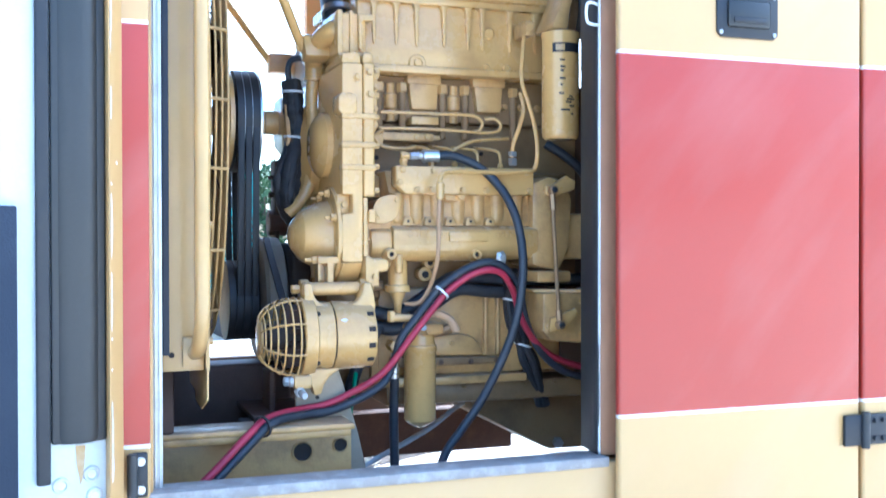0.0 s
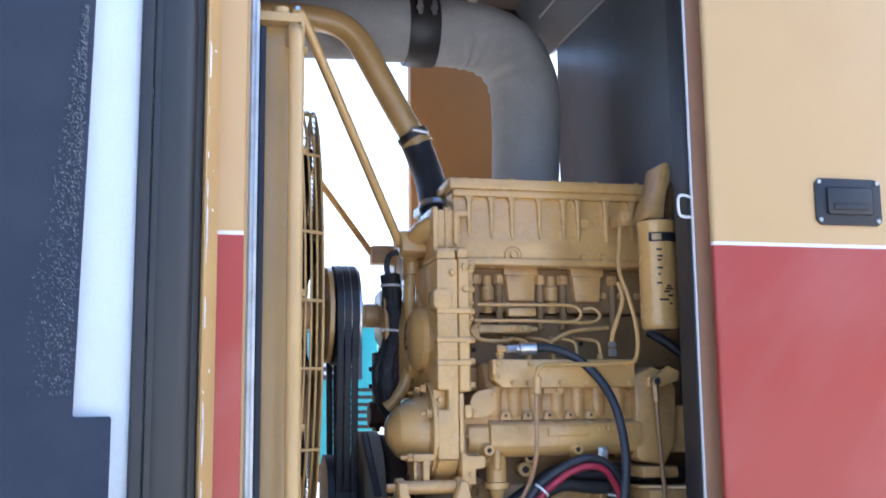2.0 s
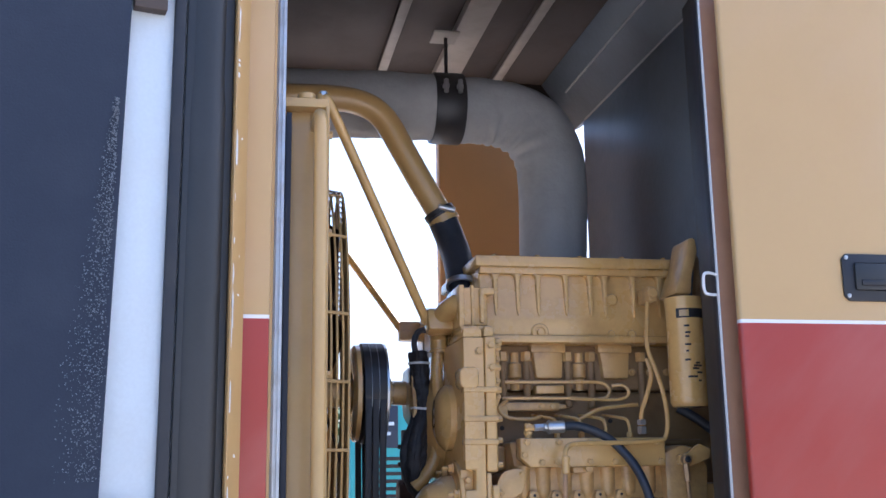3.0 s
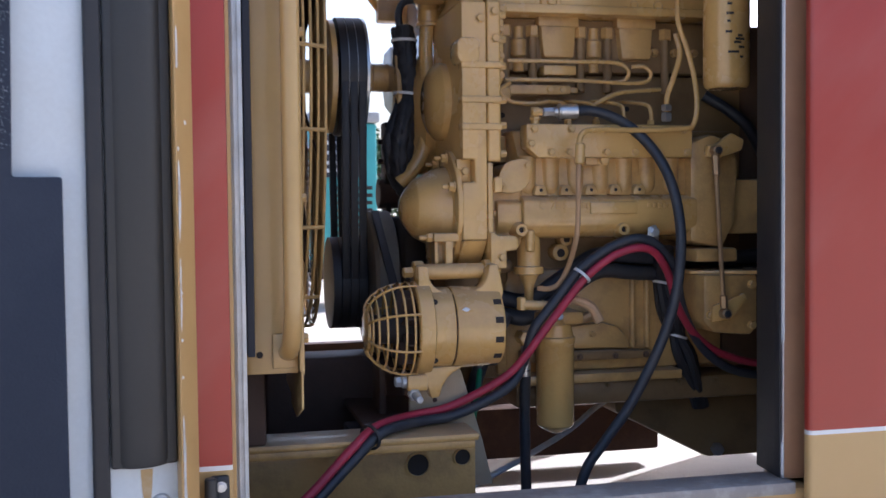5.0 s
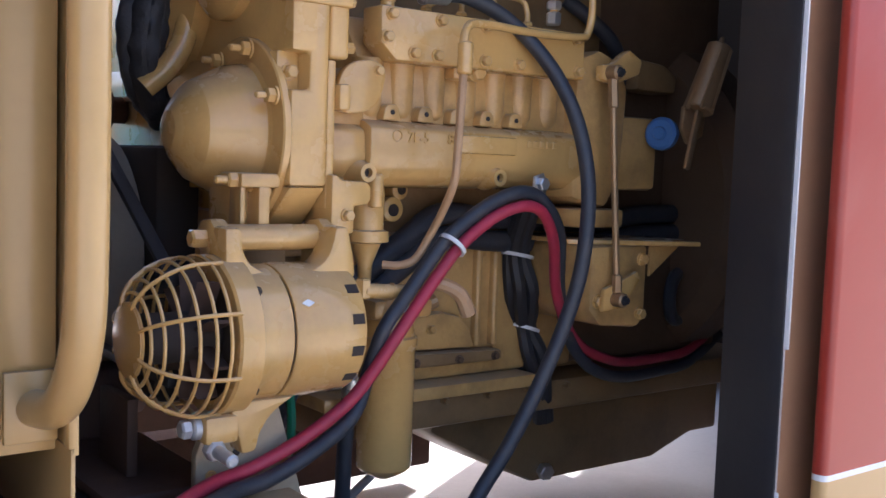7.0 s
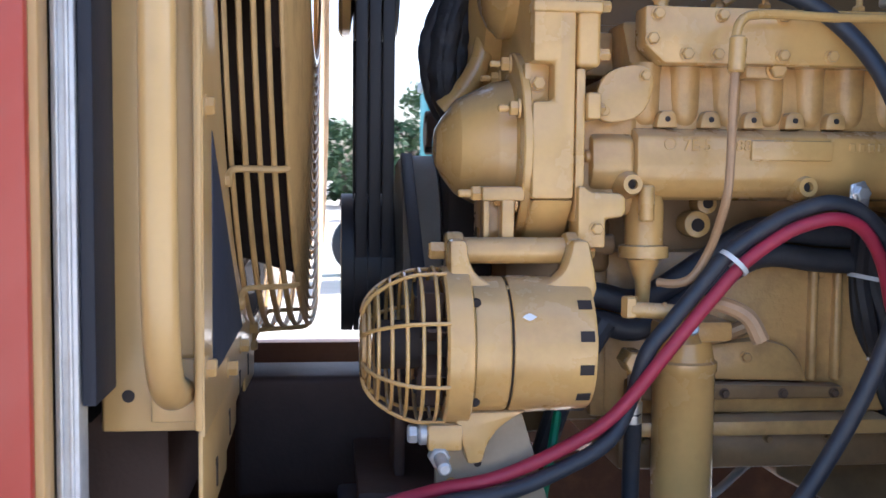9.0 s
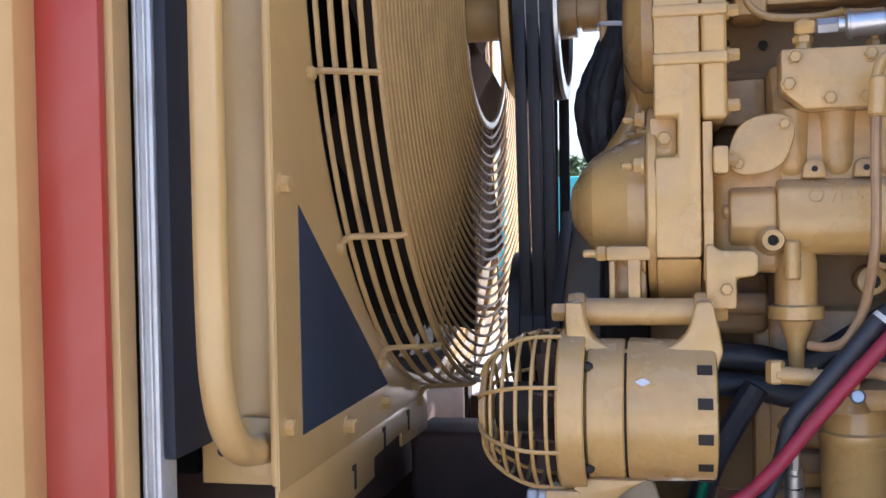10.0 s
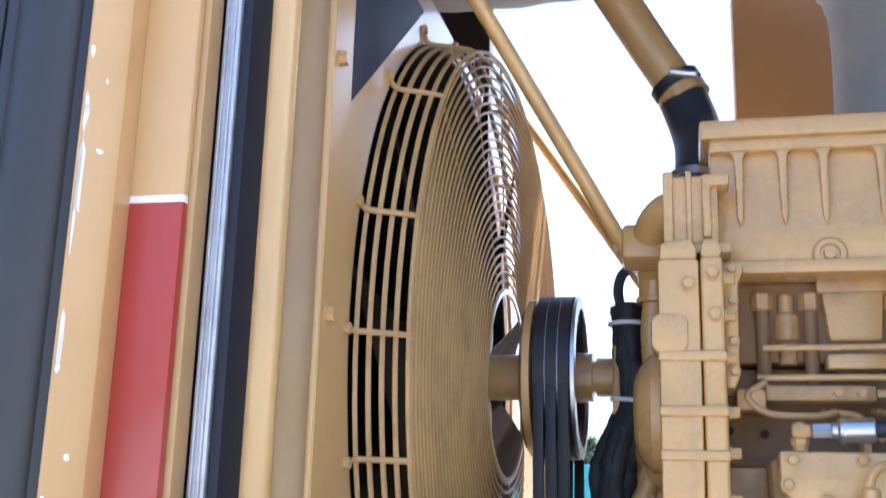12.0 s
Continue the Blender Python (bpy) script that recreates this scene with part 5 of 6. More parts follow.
# black hoses behind the alternator
for z, y in ((0.0, 2.525), (0.037, 2.53)):
    pipe("oil_hose", [(0.70, y, 1.208 + z), (0.78, y, 1.203 + z), (0.845, y, 1.196 + z), (0.94, y + 0.012, 1.250 + z), (1.02, y + 0.02, 1.293 + z), (1.126, y + 0.02, 1.286 + z), (1.36, y + 0.03, 1.278 + z), (1.52, y + 0.04, 1.291 + z), (1.72, y + 0.05, 1.29 + z)], 0.0175, HOSE, label="thick black oil hose", seg=14)
pipe("oil_hose", [(0.78, 2.48, 1.21), (0.75, 2.48, 1.16), (0.72, 2.48, 1.10), (0.70, 2.5, 1.02)], 0.016, HOSE)
# oil filter
bm = B()
lathe(bm, (0.9014, 2.5137, 0.934), (0, 0, 1), [(0, 0), (0.0, 0.009), (0.002, 0.014), (0.014, 0.036), (0.019, 0.0410), (0.026, 0.0422), (0.200, 0.0428), (0.204, 0.0452), (0.216, 0.0452), (0.219, 0.041), (0.248, 0.036), (0.248, 0)], 40)
of = part("oil_filter", bm, PAINT, eng, "beige spin-on oil filter canister")
bm = B()
box(bm, 0.852, 0.957, 2.475, 2.59, 1.180, 1.210, 0.008)
lathe(bm, (0.886, 2.49, 1.180), (0, 0, 1), [(0, 0), (0, 0.030), (0.02, 0.024), (0.036, 0.014), (0.05, 0.012), (0.05, 0)], 18)
part("filter_head", bm, CAST, of)
bm = B()
cyl(bm, (0.896, 2.475, 1.199), (0.896, 2.464, 1.202), 0.010, seg=8)
part("filter_plug", bm, STEEL, of)
# fuel filter
bm = B()
lathe(bm, (1.231, 2.345, 1.688), (0, 0, 1), [(0, 0), (0, 0.041), (0.004, 0.0455), (0.012, 0.0485), (0.258, 0.0485), (0.262, 0.0502), (0.275, 0.0502), (0.278, 0.041), (0.278, 0)], 40)
ff = part("fuel_filter", bm, PAINT, eng, "tall beige spin-on fuel filter")


def wrap_label(name, z0, z1, a0, a1, mat, label=""):
    bm = B()
    n = 12
    lo, hi = [], []
    for k in range(n + 1):
        a = radians(a0 + (a1 - a0) * k / n)
        x, y = 1.231 + 0.0491 * math.sin(a), 2.345 - 0.0491 * math.cos(a)
        lo.append(bm.verts.new((x, y, z0)))
        hi.append(bm.verts.new((x, y, z1)))
    for k in range(n):
        bm.faces.new((lo[k], lo[k + 1], hi[k + 1], hi[k]))
    return part(name, bm, mat, ff, label)


wrap_label("black_band", 1.908, 1.932, -50, 48, INK, "black printed band")
wrap_label("logo_block", 1.912, 1.928, -40, -12, SHROUD, "tan logo block in the band")
for z, a0, a1 in ((1.885, -28, -12), (1.868, -26, -10), (1.858, -26, -14), (1.838, -28, -10), (1.822, -26, -18), (1.800, -30, -14), (1.792, 0, 14), (1.785, -6, 20), (1.778, -10, 10), (1.768, 2, 20), (1.758, -24, 4), (1.748, 6, 16)):
    wrap_label("print_bar", z, z + 0.005, a0, a1, INK)
bm = B()
prism(bm, [(1.198, 1.972), (1.248, 1.972), (1.253, 2.02), (1.272, 2.085), (1.268, 2.122), (1.248, 2.120), (1.232, 2.05), (1.210, 2.0)], "y", 2.33, 2.44, 0.008)
part("filter_base", bm, CAST, ff)
bm = B()
box(bm, 1.167, 1.192, 2.42, 2.50, 1.968, 2.008, 0.005)
cyl(bm, (1.178, 2.415, 1.99), (1.178, 2.45, 1.99), 0.014, seg=12)
part("filter_arm", bm, CAST, ff)
pipe("filter_pipe", [(1.28, 2.38, 2.08), (1.30, 2.40, 2.05), (1.30, 2.42, 1.98), (1.31, 2.46, 1.9)], 0.011, BRASS)
# oil pan
bm = B()
box(bm, 0.82, 1.9, 2.55, 2.95, 0.985, 1.04, 0.01)
pan = part("oil_pan", bm, OILY, eng, "beige sheet oil pan with deep rear sump")
bm = B()
box(bm, 0.80, 1.215, 2.52, 2.98, 1.0405, 1.062, 0.004)
part("pan_rail", bm, CAST, pan)
bm = B()
prism(bm, [(1.105, 1.0), (1.108, 0.938), (1.355, 0.812), (1.69, 0.812), (1.81, 0.850), (1.9, 0.850), (1.9, 1.0)], "y", 2.668, 2.95, 0.010)
part("sump", bm, OILY, pan, "dark oily sump with a slanted front")
for x in (0.86, 0.95, 1.04, 1.13, 1.22, 1.31):
    bolt(pan, (x, 2.55, 1.030), "-y", 0.0055, 0.010, BLOCK)
bm = B()
cyl(bm, (1.378, 2.668, 0.834), (1.374, 2.648, 0.832), 0.016, seg=6)
part("drain_plug", bm, STEEL, pan)
# flywheel housing and generator
# housing takes the same brown, darkened for shade
bm = B()
lathe(bm, (1.60, 2.75, 1.35), (1, 0, 0), [(0, 0), (0, 0.30), (0.04, 0.33), (0.12, 0.33), (0.14, 0.30), (0.14, 0)], 40)
part("flywheel_housing", bm, GRIME_SHADE, eng, "oily flywheel housing, colour darkened for shade")
# raised front frames and small brackets on the block
bm = B()
prism(bm, [(0.745, 1.60), (0.80, 1.60), (0.80, 1.56), (0.86, 1.56), (0.86, 1.54), (0.745, 1.54)], "y", 2.54, 2.59, 0.004)
part("side_bracket", bm, CAST, eng)
bm = B()
box(bm, 0.76, 0.80, 2.50, 2.60, 1.675, 1.705, 0.006)
part("side_bracket", bm, CAST, eng)
for x, z in ((0.80, 1.648), (1.10, 1.665), (0.752, 1.652)):
    bm = B()
    cyl(bm, (x, 2.572, z), (x, 2.570, z), 0.006, bev=0)
    part("block_hole", bm, DARK, eng)
# ground clip of the cable arch
bm = B()
prism(bm, [(1.072, 1.395), (1.090, 1.40), (1.098, 1.385), (1.094, 1.352), (1.074, 1.352), (1.070, 1.372)], "y", 2.39, 2.394, 0.001)
clip = part("cable_clip", bm, STEEL, eng, "plated cable clip")
bolt(clip, (1.084, 2.39, 1.384), r=0.010, h=0.009, mat=STEEL)

# ---- loose lines: cables and hoses ----
A = [(0.16, 2.13, 0.72), (0.25, 2.165, 0.86), (0.335, 2.200, 0.935), (0.400, 2.232, 0.990), (0.455, 2.275, 1.022), (0.540, 2.345, 1.026), (0.610, 2.372, 1.030), (0.676, 2.374, 1.054), (0.750, 2.384, 1.090), (0.793, 2.386, 1.130), (0.824, 2.384, 1.170), (0.857, 2.385, 1.210), (0.891, 2.386, 1.250), (0.925, 2.383, 1.290), (0.962, 2.380, 1.320), (1.000, 2.376, 1.342), (1.045, 2.372, 1.352), (1.085, 2.380, 1.338), (1.118, 2.392, 1.295), (1.152, 2.420, 1.225), (1.195, 2.44, 1.165), (1.255, 2.465, 1.118), (1.325, 2.48, 1.088), (1.412, 2.50, 1.068), (1.55, 2.54, 1.058), (1.66, 2.56, 1.062), (1.80, 2.60, 1.10)]
red = thing("battery_cable", (0.16, 2.13, 0.72), "red battery cable arching across the engine", "cable", "battery cables")
bm = B()
tube(bm, A, 0.0088, 12, 6)
part("sheath", bm, RED_CABLE, red)
blk = thing("battery_cable", (0.16, 2.15, 0.72), "black battery cable tied beside the red one", "cable", "battery cables")
STEPS = ((0, 0.006, 0.012, -0.018), (3, 0.006, 0.004, -0.020), (4, 0.010, -0.019, -0.007), (6, 0.012, -0.016, -0.013), (7, 0.014, -0.004, -0.017), (8, 0.012, 0.004, -0.019), (9, 0.004, 0.019, -0.006), (10, -0.012, 0.010, 0.012), (13, -0.014, 0.006, 0.015), (16, 0.002, 0.008, 0.020), (18, 0.019, 0.008, 0.008), (20, 0.012, 0.008, -0.014), (22, -0.006, -0.004, -0.026), (26, 0.0, 0.0, -0.024))
bm = B()
tube(bm, [(x + np.interp(i, [q[0] for q in STEPS], [q[1] for q in STEPS]), y + np.interp(i, [q[0] for q in STEPS], [q[2] for q in STEPS]), z + np.interp(i, [q[0] for q in STEPS], [q[3] for q in STEPS])) for i, (x, y, z) in enumerate(A)], 0.0102, 12, 6)
part("sheath", bm, HOSE, blk)
cable_tie(red, (0.918, 2.386, 1.296), (0.68, 0.0, 0.73), 0.0205)
cable_tie(red, (0.440, 2.252, 1.008), (0.80, 0.55, 0.2), 0.024, RUBBER)

bundle = thing("cable_bundle", (1.2, 2.54, 0.96), "black coiled cable bundle tied with white straps", "cable bundle")
for k in range(5):
    a = 2 * math.pi * k / 5
    bm = B()
    c, s = 0.011 * math.cos(a), 0.011 * math.sin(a)
    tube(bm, [(1.160 + c, 2.50 + s, 1.345), (1.176 + c * 1.1, 2.54 + s, 1.27), (1.19 + c * 1.8, 2.54 + s * 1.8, 1.21), (1.205 + c * 1.7, 2.55 + s * 1.5, 1.17), (1.218 + c, 2.56 + s, 1.135), (1.235 + c * 2, 2.56 + s * 2, 1.09), (1.26 + c, 2.56 + s, 1.03), (1.29 + c, 2.58, 0.96)], 0.0118, 8)
    part("strand", bm, RUBBER, bundle)
cable_tie(bundle, (1.178, 2.54, 1.262), (0.2, 0, 1), 0.026)
cable_tie(bundle, (1.218, 2.56, 1.135), (0.3, 0, 1), 0.025)

hyd = thing("hydraulic_hose", (0.85, 2.35, 0.72), "thick dark rubber hose looping down from the pump", "hose")
H_ = [(0.912, 2.425, 1.645), (0.965, 2.424, 1.645), (1.024, 2.412, 1.621), (1.066, 2.390, 1.580), (1.093, 2.364, 1.530), (1.108, 2.340, 1.470), (1.113, 2.322, 1.400), (1.110, 2.315, 1.330), (1.099, 2.316, 1.250), (1.078, 2.326, 1.170), (1.044, 2.335, 1.090), (1.000, 2.343, 1.010), (0.952, 2.348, 0.945), (0.905, 2.348, 0.875), (0.86, 2.34, 0.715)]
bm = B()
tube(bm, H_, 0.0112, 14)
part("hose_body", bm, HOSE, hyd)
bm = B()
cyl(bm, (0.880, 2.428, 1.644), (0.925, 2.424, 1.645), 0.0155, seg=18)
lathe(bm, (0.872, 2.428, 1.644), (1, 0, 0), [(0, 0), (0, 0.010), (0.010, 0.010), (0.012, 0.0175), (0.016, 0.0175), (0.016, 0)], 18)
part("crimp_sleeve", bm, STEEL, hyd, "bright crimped sleeve")
bm = B()
cyl(bm, (0.847, 2.430, 1.643), (0.874, 2.429, 1.644), 0.0098, seg=6)
part("swivel_nut", bm, STEEL, hyd, "bright swivel nut")
bm = B()
cyl(bm, (0.835, 2.442, 1.612), (0.835, 2.442, 1.655), 0.0095, seg=12)
cyl(bm, (0.835, 2.442, 1.625), (0.835, 2.442, 1.636), 0.012, seg=6)
cyl(bm, (0.824, 2.432, 1.643), (0.848, 2.430, 1.643), 0.0085, seg=6)
part("pump_elbow", bm, PAINT, hyd)

dr = thing("drain_hose", (0.74, 2.32, 0.72), "black drain hose hanging from a plated fitting", "hose")
bm = B()
tube(bm, [(0.824, 2.490, 1.085), (0.826, 2.497, 1.05), (0.827, 2.505, 1.01), (0.829, 2.512, 0.93), (0.832, 2.516, 0.85), (0.835, 2.52, 0.71)], 0.0120, 12)
part("hose_body", bm, HOSE, dr)
bm = B()
cyl(bm, (0.823, 2.486, 1.140), (0.824, 2.490, 1.104), 0.0085, seg=8)
lathe(bm, (0.824, 2.490, 1.106), (0, 0.05, -1), [(0, 0), (0, 0.0105), (0.006, 0.0105), (0.008, 0.0125), (0.036, 0.0125), (0.038, 0.010), (0.038, 0)], 14)
part("fitting", bm, STEEL, dr, "plated hose fitting")
bm = B()
cyl(bm, (0.823, 2.52, 1.154), (0.823, 2.474, 1.154), 0.0165, seg=6)
cyl(bm, (0.823, 2.488, 1.158), (0.823, 2.488, 1.134), 0.010, seg=6)
part("elbow_block", bm, PAINT, dr)
gw = thing("ground_wire", (0.70, 2.45, 0.72), "thin green wire sleeve behind the alternator", "wire")
bm = B()
tube(bm, [(0.73, 2.50, 1.14), (0.715, 2.47, 1.09), (0.70, 2.44, 1.04), (0.69, 2.45, 0.95), (0.68, 2.48, 0.72)], 0.006, 8)
part("sleeve", bm, GREEN, gw)

# ---- radiator with shroud, guard and fan ----
RX, RY, RZ, RR = 0.302, 2.745, 1.748, 0.558
rad = thing("radiator", (0.2, 2.75, 1.09), "beige engine radiator with round fan shroud and wire guard", "radiator")
bm = B()
prism(bm, [(0.202, 2.125), (0.202, 2.20), (0.21, 2.20), (0.21, 2.134), (0.286, 2.134), (0.286, 2.17), (0.294, 2.17), (0.294, 2.118), (0.205, 2.118)], "z", 1.158, 2.335, 0.002)
part("side_channel", bm, SHROUD, rad)
bm = B()
cyl(bm, (0.228, 2.1178, 1.192), (0.228, 2.117, 1.192), 0.006, bev=0)
part("channel_hole", bm, DARK, rad)
bm = B()
tube(bm, [(0.278, 2.122, 2.30), (0.278, 2.06, 2.306), (0.277, 2.012, 2.285), (0.277, 1.996, 2.24), (0.277, 1.994, 2.10), (0.277, 1.994, 1.80), (0.277, 1.994, 1.50), (0.277, 1.995, 1.34), (0.277, 2.002, 1.275), (0.276, 2.024, 1.232), (0.275, 2.060, 1.207), (0.275, 2.122, 1.195)], 0.0155, 20)
part("guard_tube", bm, SHROUD, rad, "thick painted guard tube")
bm = B()
box(bm, 0.250, 0.2935, 2.110, 2.1172, 1.168, 1.228, 0.002)
part("tube_lug", bm, SHROUD, rad)
bm = B()
box(bm, 0.262, 0.292, 2.112, 2.122, 2.29, 2.33, 0.003)
part("tube_lug", bm, SHROUD, rad)
# core
bm = B()
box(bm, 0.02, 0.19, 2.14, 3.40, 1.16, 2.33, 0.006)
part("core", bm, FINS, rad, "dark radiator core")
# shroud sheet with the round opening
n = 72
outer = [(2.085, 1.16), (3.43, 1.16), (3.43, 2.345), (2.085, 2.345)]
bm = B()
ring_out, ring_in = [], []


def square_point(a):
    c, s = math.cos(a), math.sin(a)
    ty = ((3.43 - RY) / c) if c > 0 else ((2.085 - RY) / c if c < 0 else 1e9)
    tz = ((2.345 - RZ) / s) if s > 0 else ((1.16 - RZ) / s if s < 0 else 1e9)
    t = max(min(ty, tz), RR + 0.001)
    return RY + c * t, RZ + s * t


angs = sorted(set([2 * math.pi * k / n for k in range(n)] + [math.atan2(z - RZ, y - RY) % (2 * math.pi) for y, z in outer]))
for x in (RX, RX - 0.004):
    ring_out.append([bm.verts.new((x, *square_point(a))) for a in angs])
    ring_in.append([bm.verts.new((x, RY + RR * math.cos(a), RZ + RR * math.sin(a))) for a in angs])
m_ = len(angs)
for k in range(m_):
    j = (k + 1) % m_
    bm.faces.new((ring_out[0][k], ring_out[0][j], ring_in[0][j], ring_in[0][k]))
    bm.faces.new((ring_out[1][k], ring_in[1][k], ring_in[1][j], ring_out[1][j]))
    bm.faces.new((ring_in[0][k], ring_in[0][j], ring_in[1][j], ring_in[1][k]))
    bm.faces.new((ring_out[0][k], ring_out[1][k], ring_out[1][j], ring_out[0][j]))
shroud = part("shroud_sheet", bm, SHROUD, rad, "beige shroud sheet with round fan opening", 30)
# ring coloured dark for the unlit depth inside the opening
bm = B()
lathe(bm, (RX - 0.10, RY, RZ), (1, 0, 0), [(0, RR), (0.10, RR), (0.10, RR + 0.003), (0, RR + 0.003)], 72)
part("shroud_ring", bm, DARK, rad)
bm = B()
box(bm, 0.293, 0.301, 2.083, 2.098, 1.165, 2.34, 0.003)
part("sheet_fold", bm, SHROUD, shroud)
bm = B()
prism(bm, [(2.086, 1.10), (2.086, 1.165), (2.72, 1.165), (2.72, 1.10), (2.56, 1.105), (2.56, 1.125), (2.42, 1.12), (2.42, 1.095), (2.30, 1.09), (2.30, 1.07), (2.20, 1.065)], "x", 0.296, 0.300, 0.001)
part("lower_flange", bm, SHROUD, shroud)
for y, z in ((2.20, 1.095), (2.335, 1.115), (2.47, 1.135), (2.60, 1.135)):
    bm = B()
    box(bm, 0.2995, 0.3012, y - 0.0035, y + 0.0035, z - 0.014, z + 0.016, 0)
    box(bm, 0.2995, 0.3012, y - 0.010, y - 0.0035, z + 0.010, z + 0.016, 0)
    part("flange_slot", bm, DARK, shroud, "dark notch in the flange")
for z0, z1, z2, up in ((1.442, 1.203, 1.206, 0), (2.018, 2.30, 2.30, 1)):
    bm = B()
    prism(bm, [(2.152, z0), (2.152, z1), (2.485, z2)], "x", 0.3005, 0.303, 0.0006)
    part("corner_panel", bm, NAVY, shroud, "dark navy triangular corner panel")
for z in (1.22, 1.462, 1.745, 2.055, 2.28):
    bolt(shroud, (0.301, 2.108, z), "x", 0.009, 0.008, SHROUD)
for y in (2.30, 2.46, 2.62):
    bolt(shroud, (0.301, y, 1.185), "x", 0.009, 0.010, SHROUD)
bm = B()
box(bm, 0.15, 0.300, 2.085, 3.42, 2.336, 2.358, 0.004)
box(bm, 0.02, 0.17, 2.20, 3.38, 2.35, 2.42, 0.02, 3)
part("top_tank", bm, SHROUD, rad)
bm = B()
prism(bm, [(2.20, 2.358), (2.29, 2.358), (2.285, 2.420), (2.262, 2.434), (2.235, 2.426)], "x", 0.284, 0.296, 0.003)
part("rod_bracket", bm, SHROUD, rad)
bm = B()
prism(bm, [(3.25, 2.358), (3.36, 2.358), (3.345, 2.462), (3.31, 2.480), (3.285, 2.470)], "x", 0.290, 0.302, 0.003)
part("rod_bracket", bm, SHROUD, rad)
bm = B()
cyl(bm, (0.252, 2.11, 2.358), (0.252, 2.11, 2.375), 0.02, seg=12)
part("tank_bolt", bm, SHROUD, rad)
# wire guard: side rings, face rings, spokes
GY, GZ, GR = 2.810, 1.743, 0.574


def askew(bm):
    """The guard stands a little further from the sheet on its far side, and its foot leans towards the door."""
    for v in bm.verts:
        lean = min(1.0, max(0.0, (0.363 - v.co.x) / 0.057))
        v.co.x += 0.040 * (v.co.y - 2.236) * (1 - lean)
        v.co.y -= 0.035 * lean
    return bm


guard = part("fan_guard", askew(lathe(B(), (0.3655, GY, GZ), (1, 0, 0), [(0, 0.158), (0.004, 0.158), (0.004, 0.166), (0, 0.166)], 48)), SHROUD, rad, "round wire fan guard")
SPOKES = (180.3, 195.4, 215.5, 237, 259, 281, 303, 325, 347, 9, 31, 53, 75, 97, 119, 141.5, 164.5)
ring_list = [(0.306 + 0.01425 * k, GR) for k in range(5)] + [(0.364 + 0.0001 * k, GR - 0.009 - 0.0153 * k) for k in range(27)]
for x, R in ring_list:
    bm = B()
    ring(bm, (x, GY, GZ), (1, 0, 0), R, 0.0031 if R > GR - 0.001 else 0.0025, 84, 6)
    part("guard_ring", askew(bm), WIRE, guard)
for a in SPOKES:
    c, s = math.cos(radians(a)), math.sin(radians(a))
    bm = B()
    tube(bm, [(x, GY + c * R, GZ + s * R) for x, R in ((0.303, GR + 0.027), (0.304, GR + 0.016), (0.308, GR + 0.007), (0.318, GR + 0.005), (0.356, GR + 0.005), (0.363, GR + 0.001))], 0.0040, 6, 3)
    tube(bm, [(x, GY + c * R, GZ + s * R) for x, R in ((0.361, GR + 0.002), (0.3620, GR - 0.012), (0.3630, 0.40), (0.3650, 0.165))], 0.0013, 6, 3)
    lathe(bm, (0.3005, GY + c * (GR + 0.027), GZ + s * (GR + 0.027)), (1, 0, 0), [(0, 0), (0, 0.008), (0.006, 0.008), (0.008, 0.006), (0.008, 0)], 10)
    part("guard_spoke", askew(bm), WIRE, guard)
# fan
FY = 2.795
bm = B()
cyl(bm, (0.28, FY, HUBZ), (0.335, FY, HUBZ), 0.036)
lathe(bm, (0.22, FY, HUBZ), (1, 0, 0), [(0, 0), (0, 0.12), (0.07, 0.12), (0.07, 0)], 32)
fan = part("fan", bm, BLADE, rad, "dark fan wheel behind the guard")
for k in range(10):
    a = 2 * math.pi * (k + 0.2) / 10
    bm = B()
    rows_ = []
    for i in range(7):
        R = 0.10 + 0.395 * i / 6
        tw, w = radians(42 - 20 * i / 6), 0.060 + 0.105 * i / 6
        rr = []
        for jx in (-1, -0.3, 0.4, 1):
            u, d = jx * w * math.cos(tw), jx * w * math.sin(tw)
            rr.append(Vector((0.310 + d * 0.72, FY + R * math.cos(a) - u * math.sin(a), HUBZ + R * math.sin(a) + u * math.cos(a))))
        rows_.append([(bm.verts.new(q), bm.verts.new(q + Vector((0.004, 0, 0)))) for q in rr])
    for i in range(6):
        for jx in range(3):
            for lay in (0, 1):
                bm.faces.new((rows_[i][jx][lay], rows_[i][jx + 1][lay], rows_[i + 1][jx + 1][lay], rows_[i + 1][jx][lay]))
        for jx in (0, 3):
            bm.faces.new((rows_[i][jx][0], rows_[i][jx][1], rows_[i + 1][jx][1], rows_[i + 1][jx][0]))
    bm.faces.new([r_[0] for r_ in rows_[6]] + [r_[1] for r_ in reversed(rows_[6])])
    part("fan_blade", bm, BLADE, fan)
# hub plates coloured white to hold the sky's reflection
for dz in (-0.075, 0.075):
    bm = B()
    lathe(bm, (0.355, FY, HUBZ + dz), (1, 0, 0), [(0, 0), (0, 0.035), (0.004, 0.035), (0.004, 0)], 20)
    part("hub_plate", bm, TIE, fan, "fan hub plate coloured pale as reflected sky")

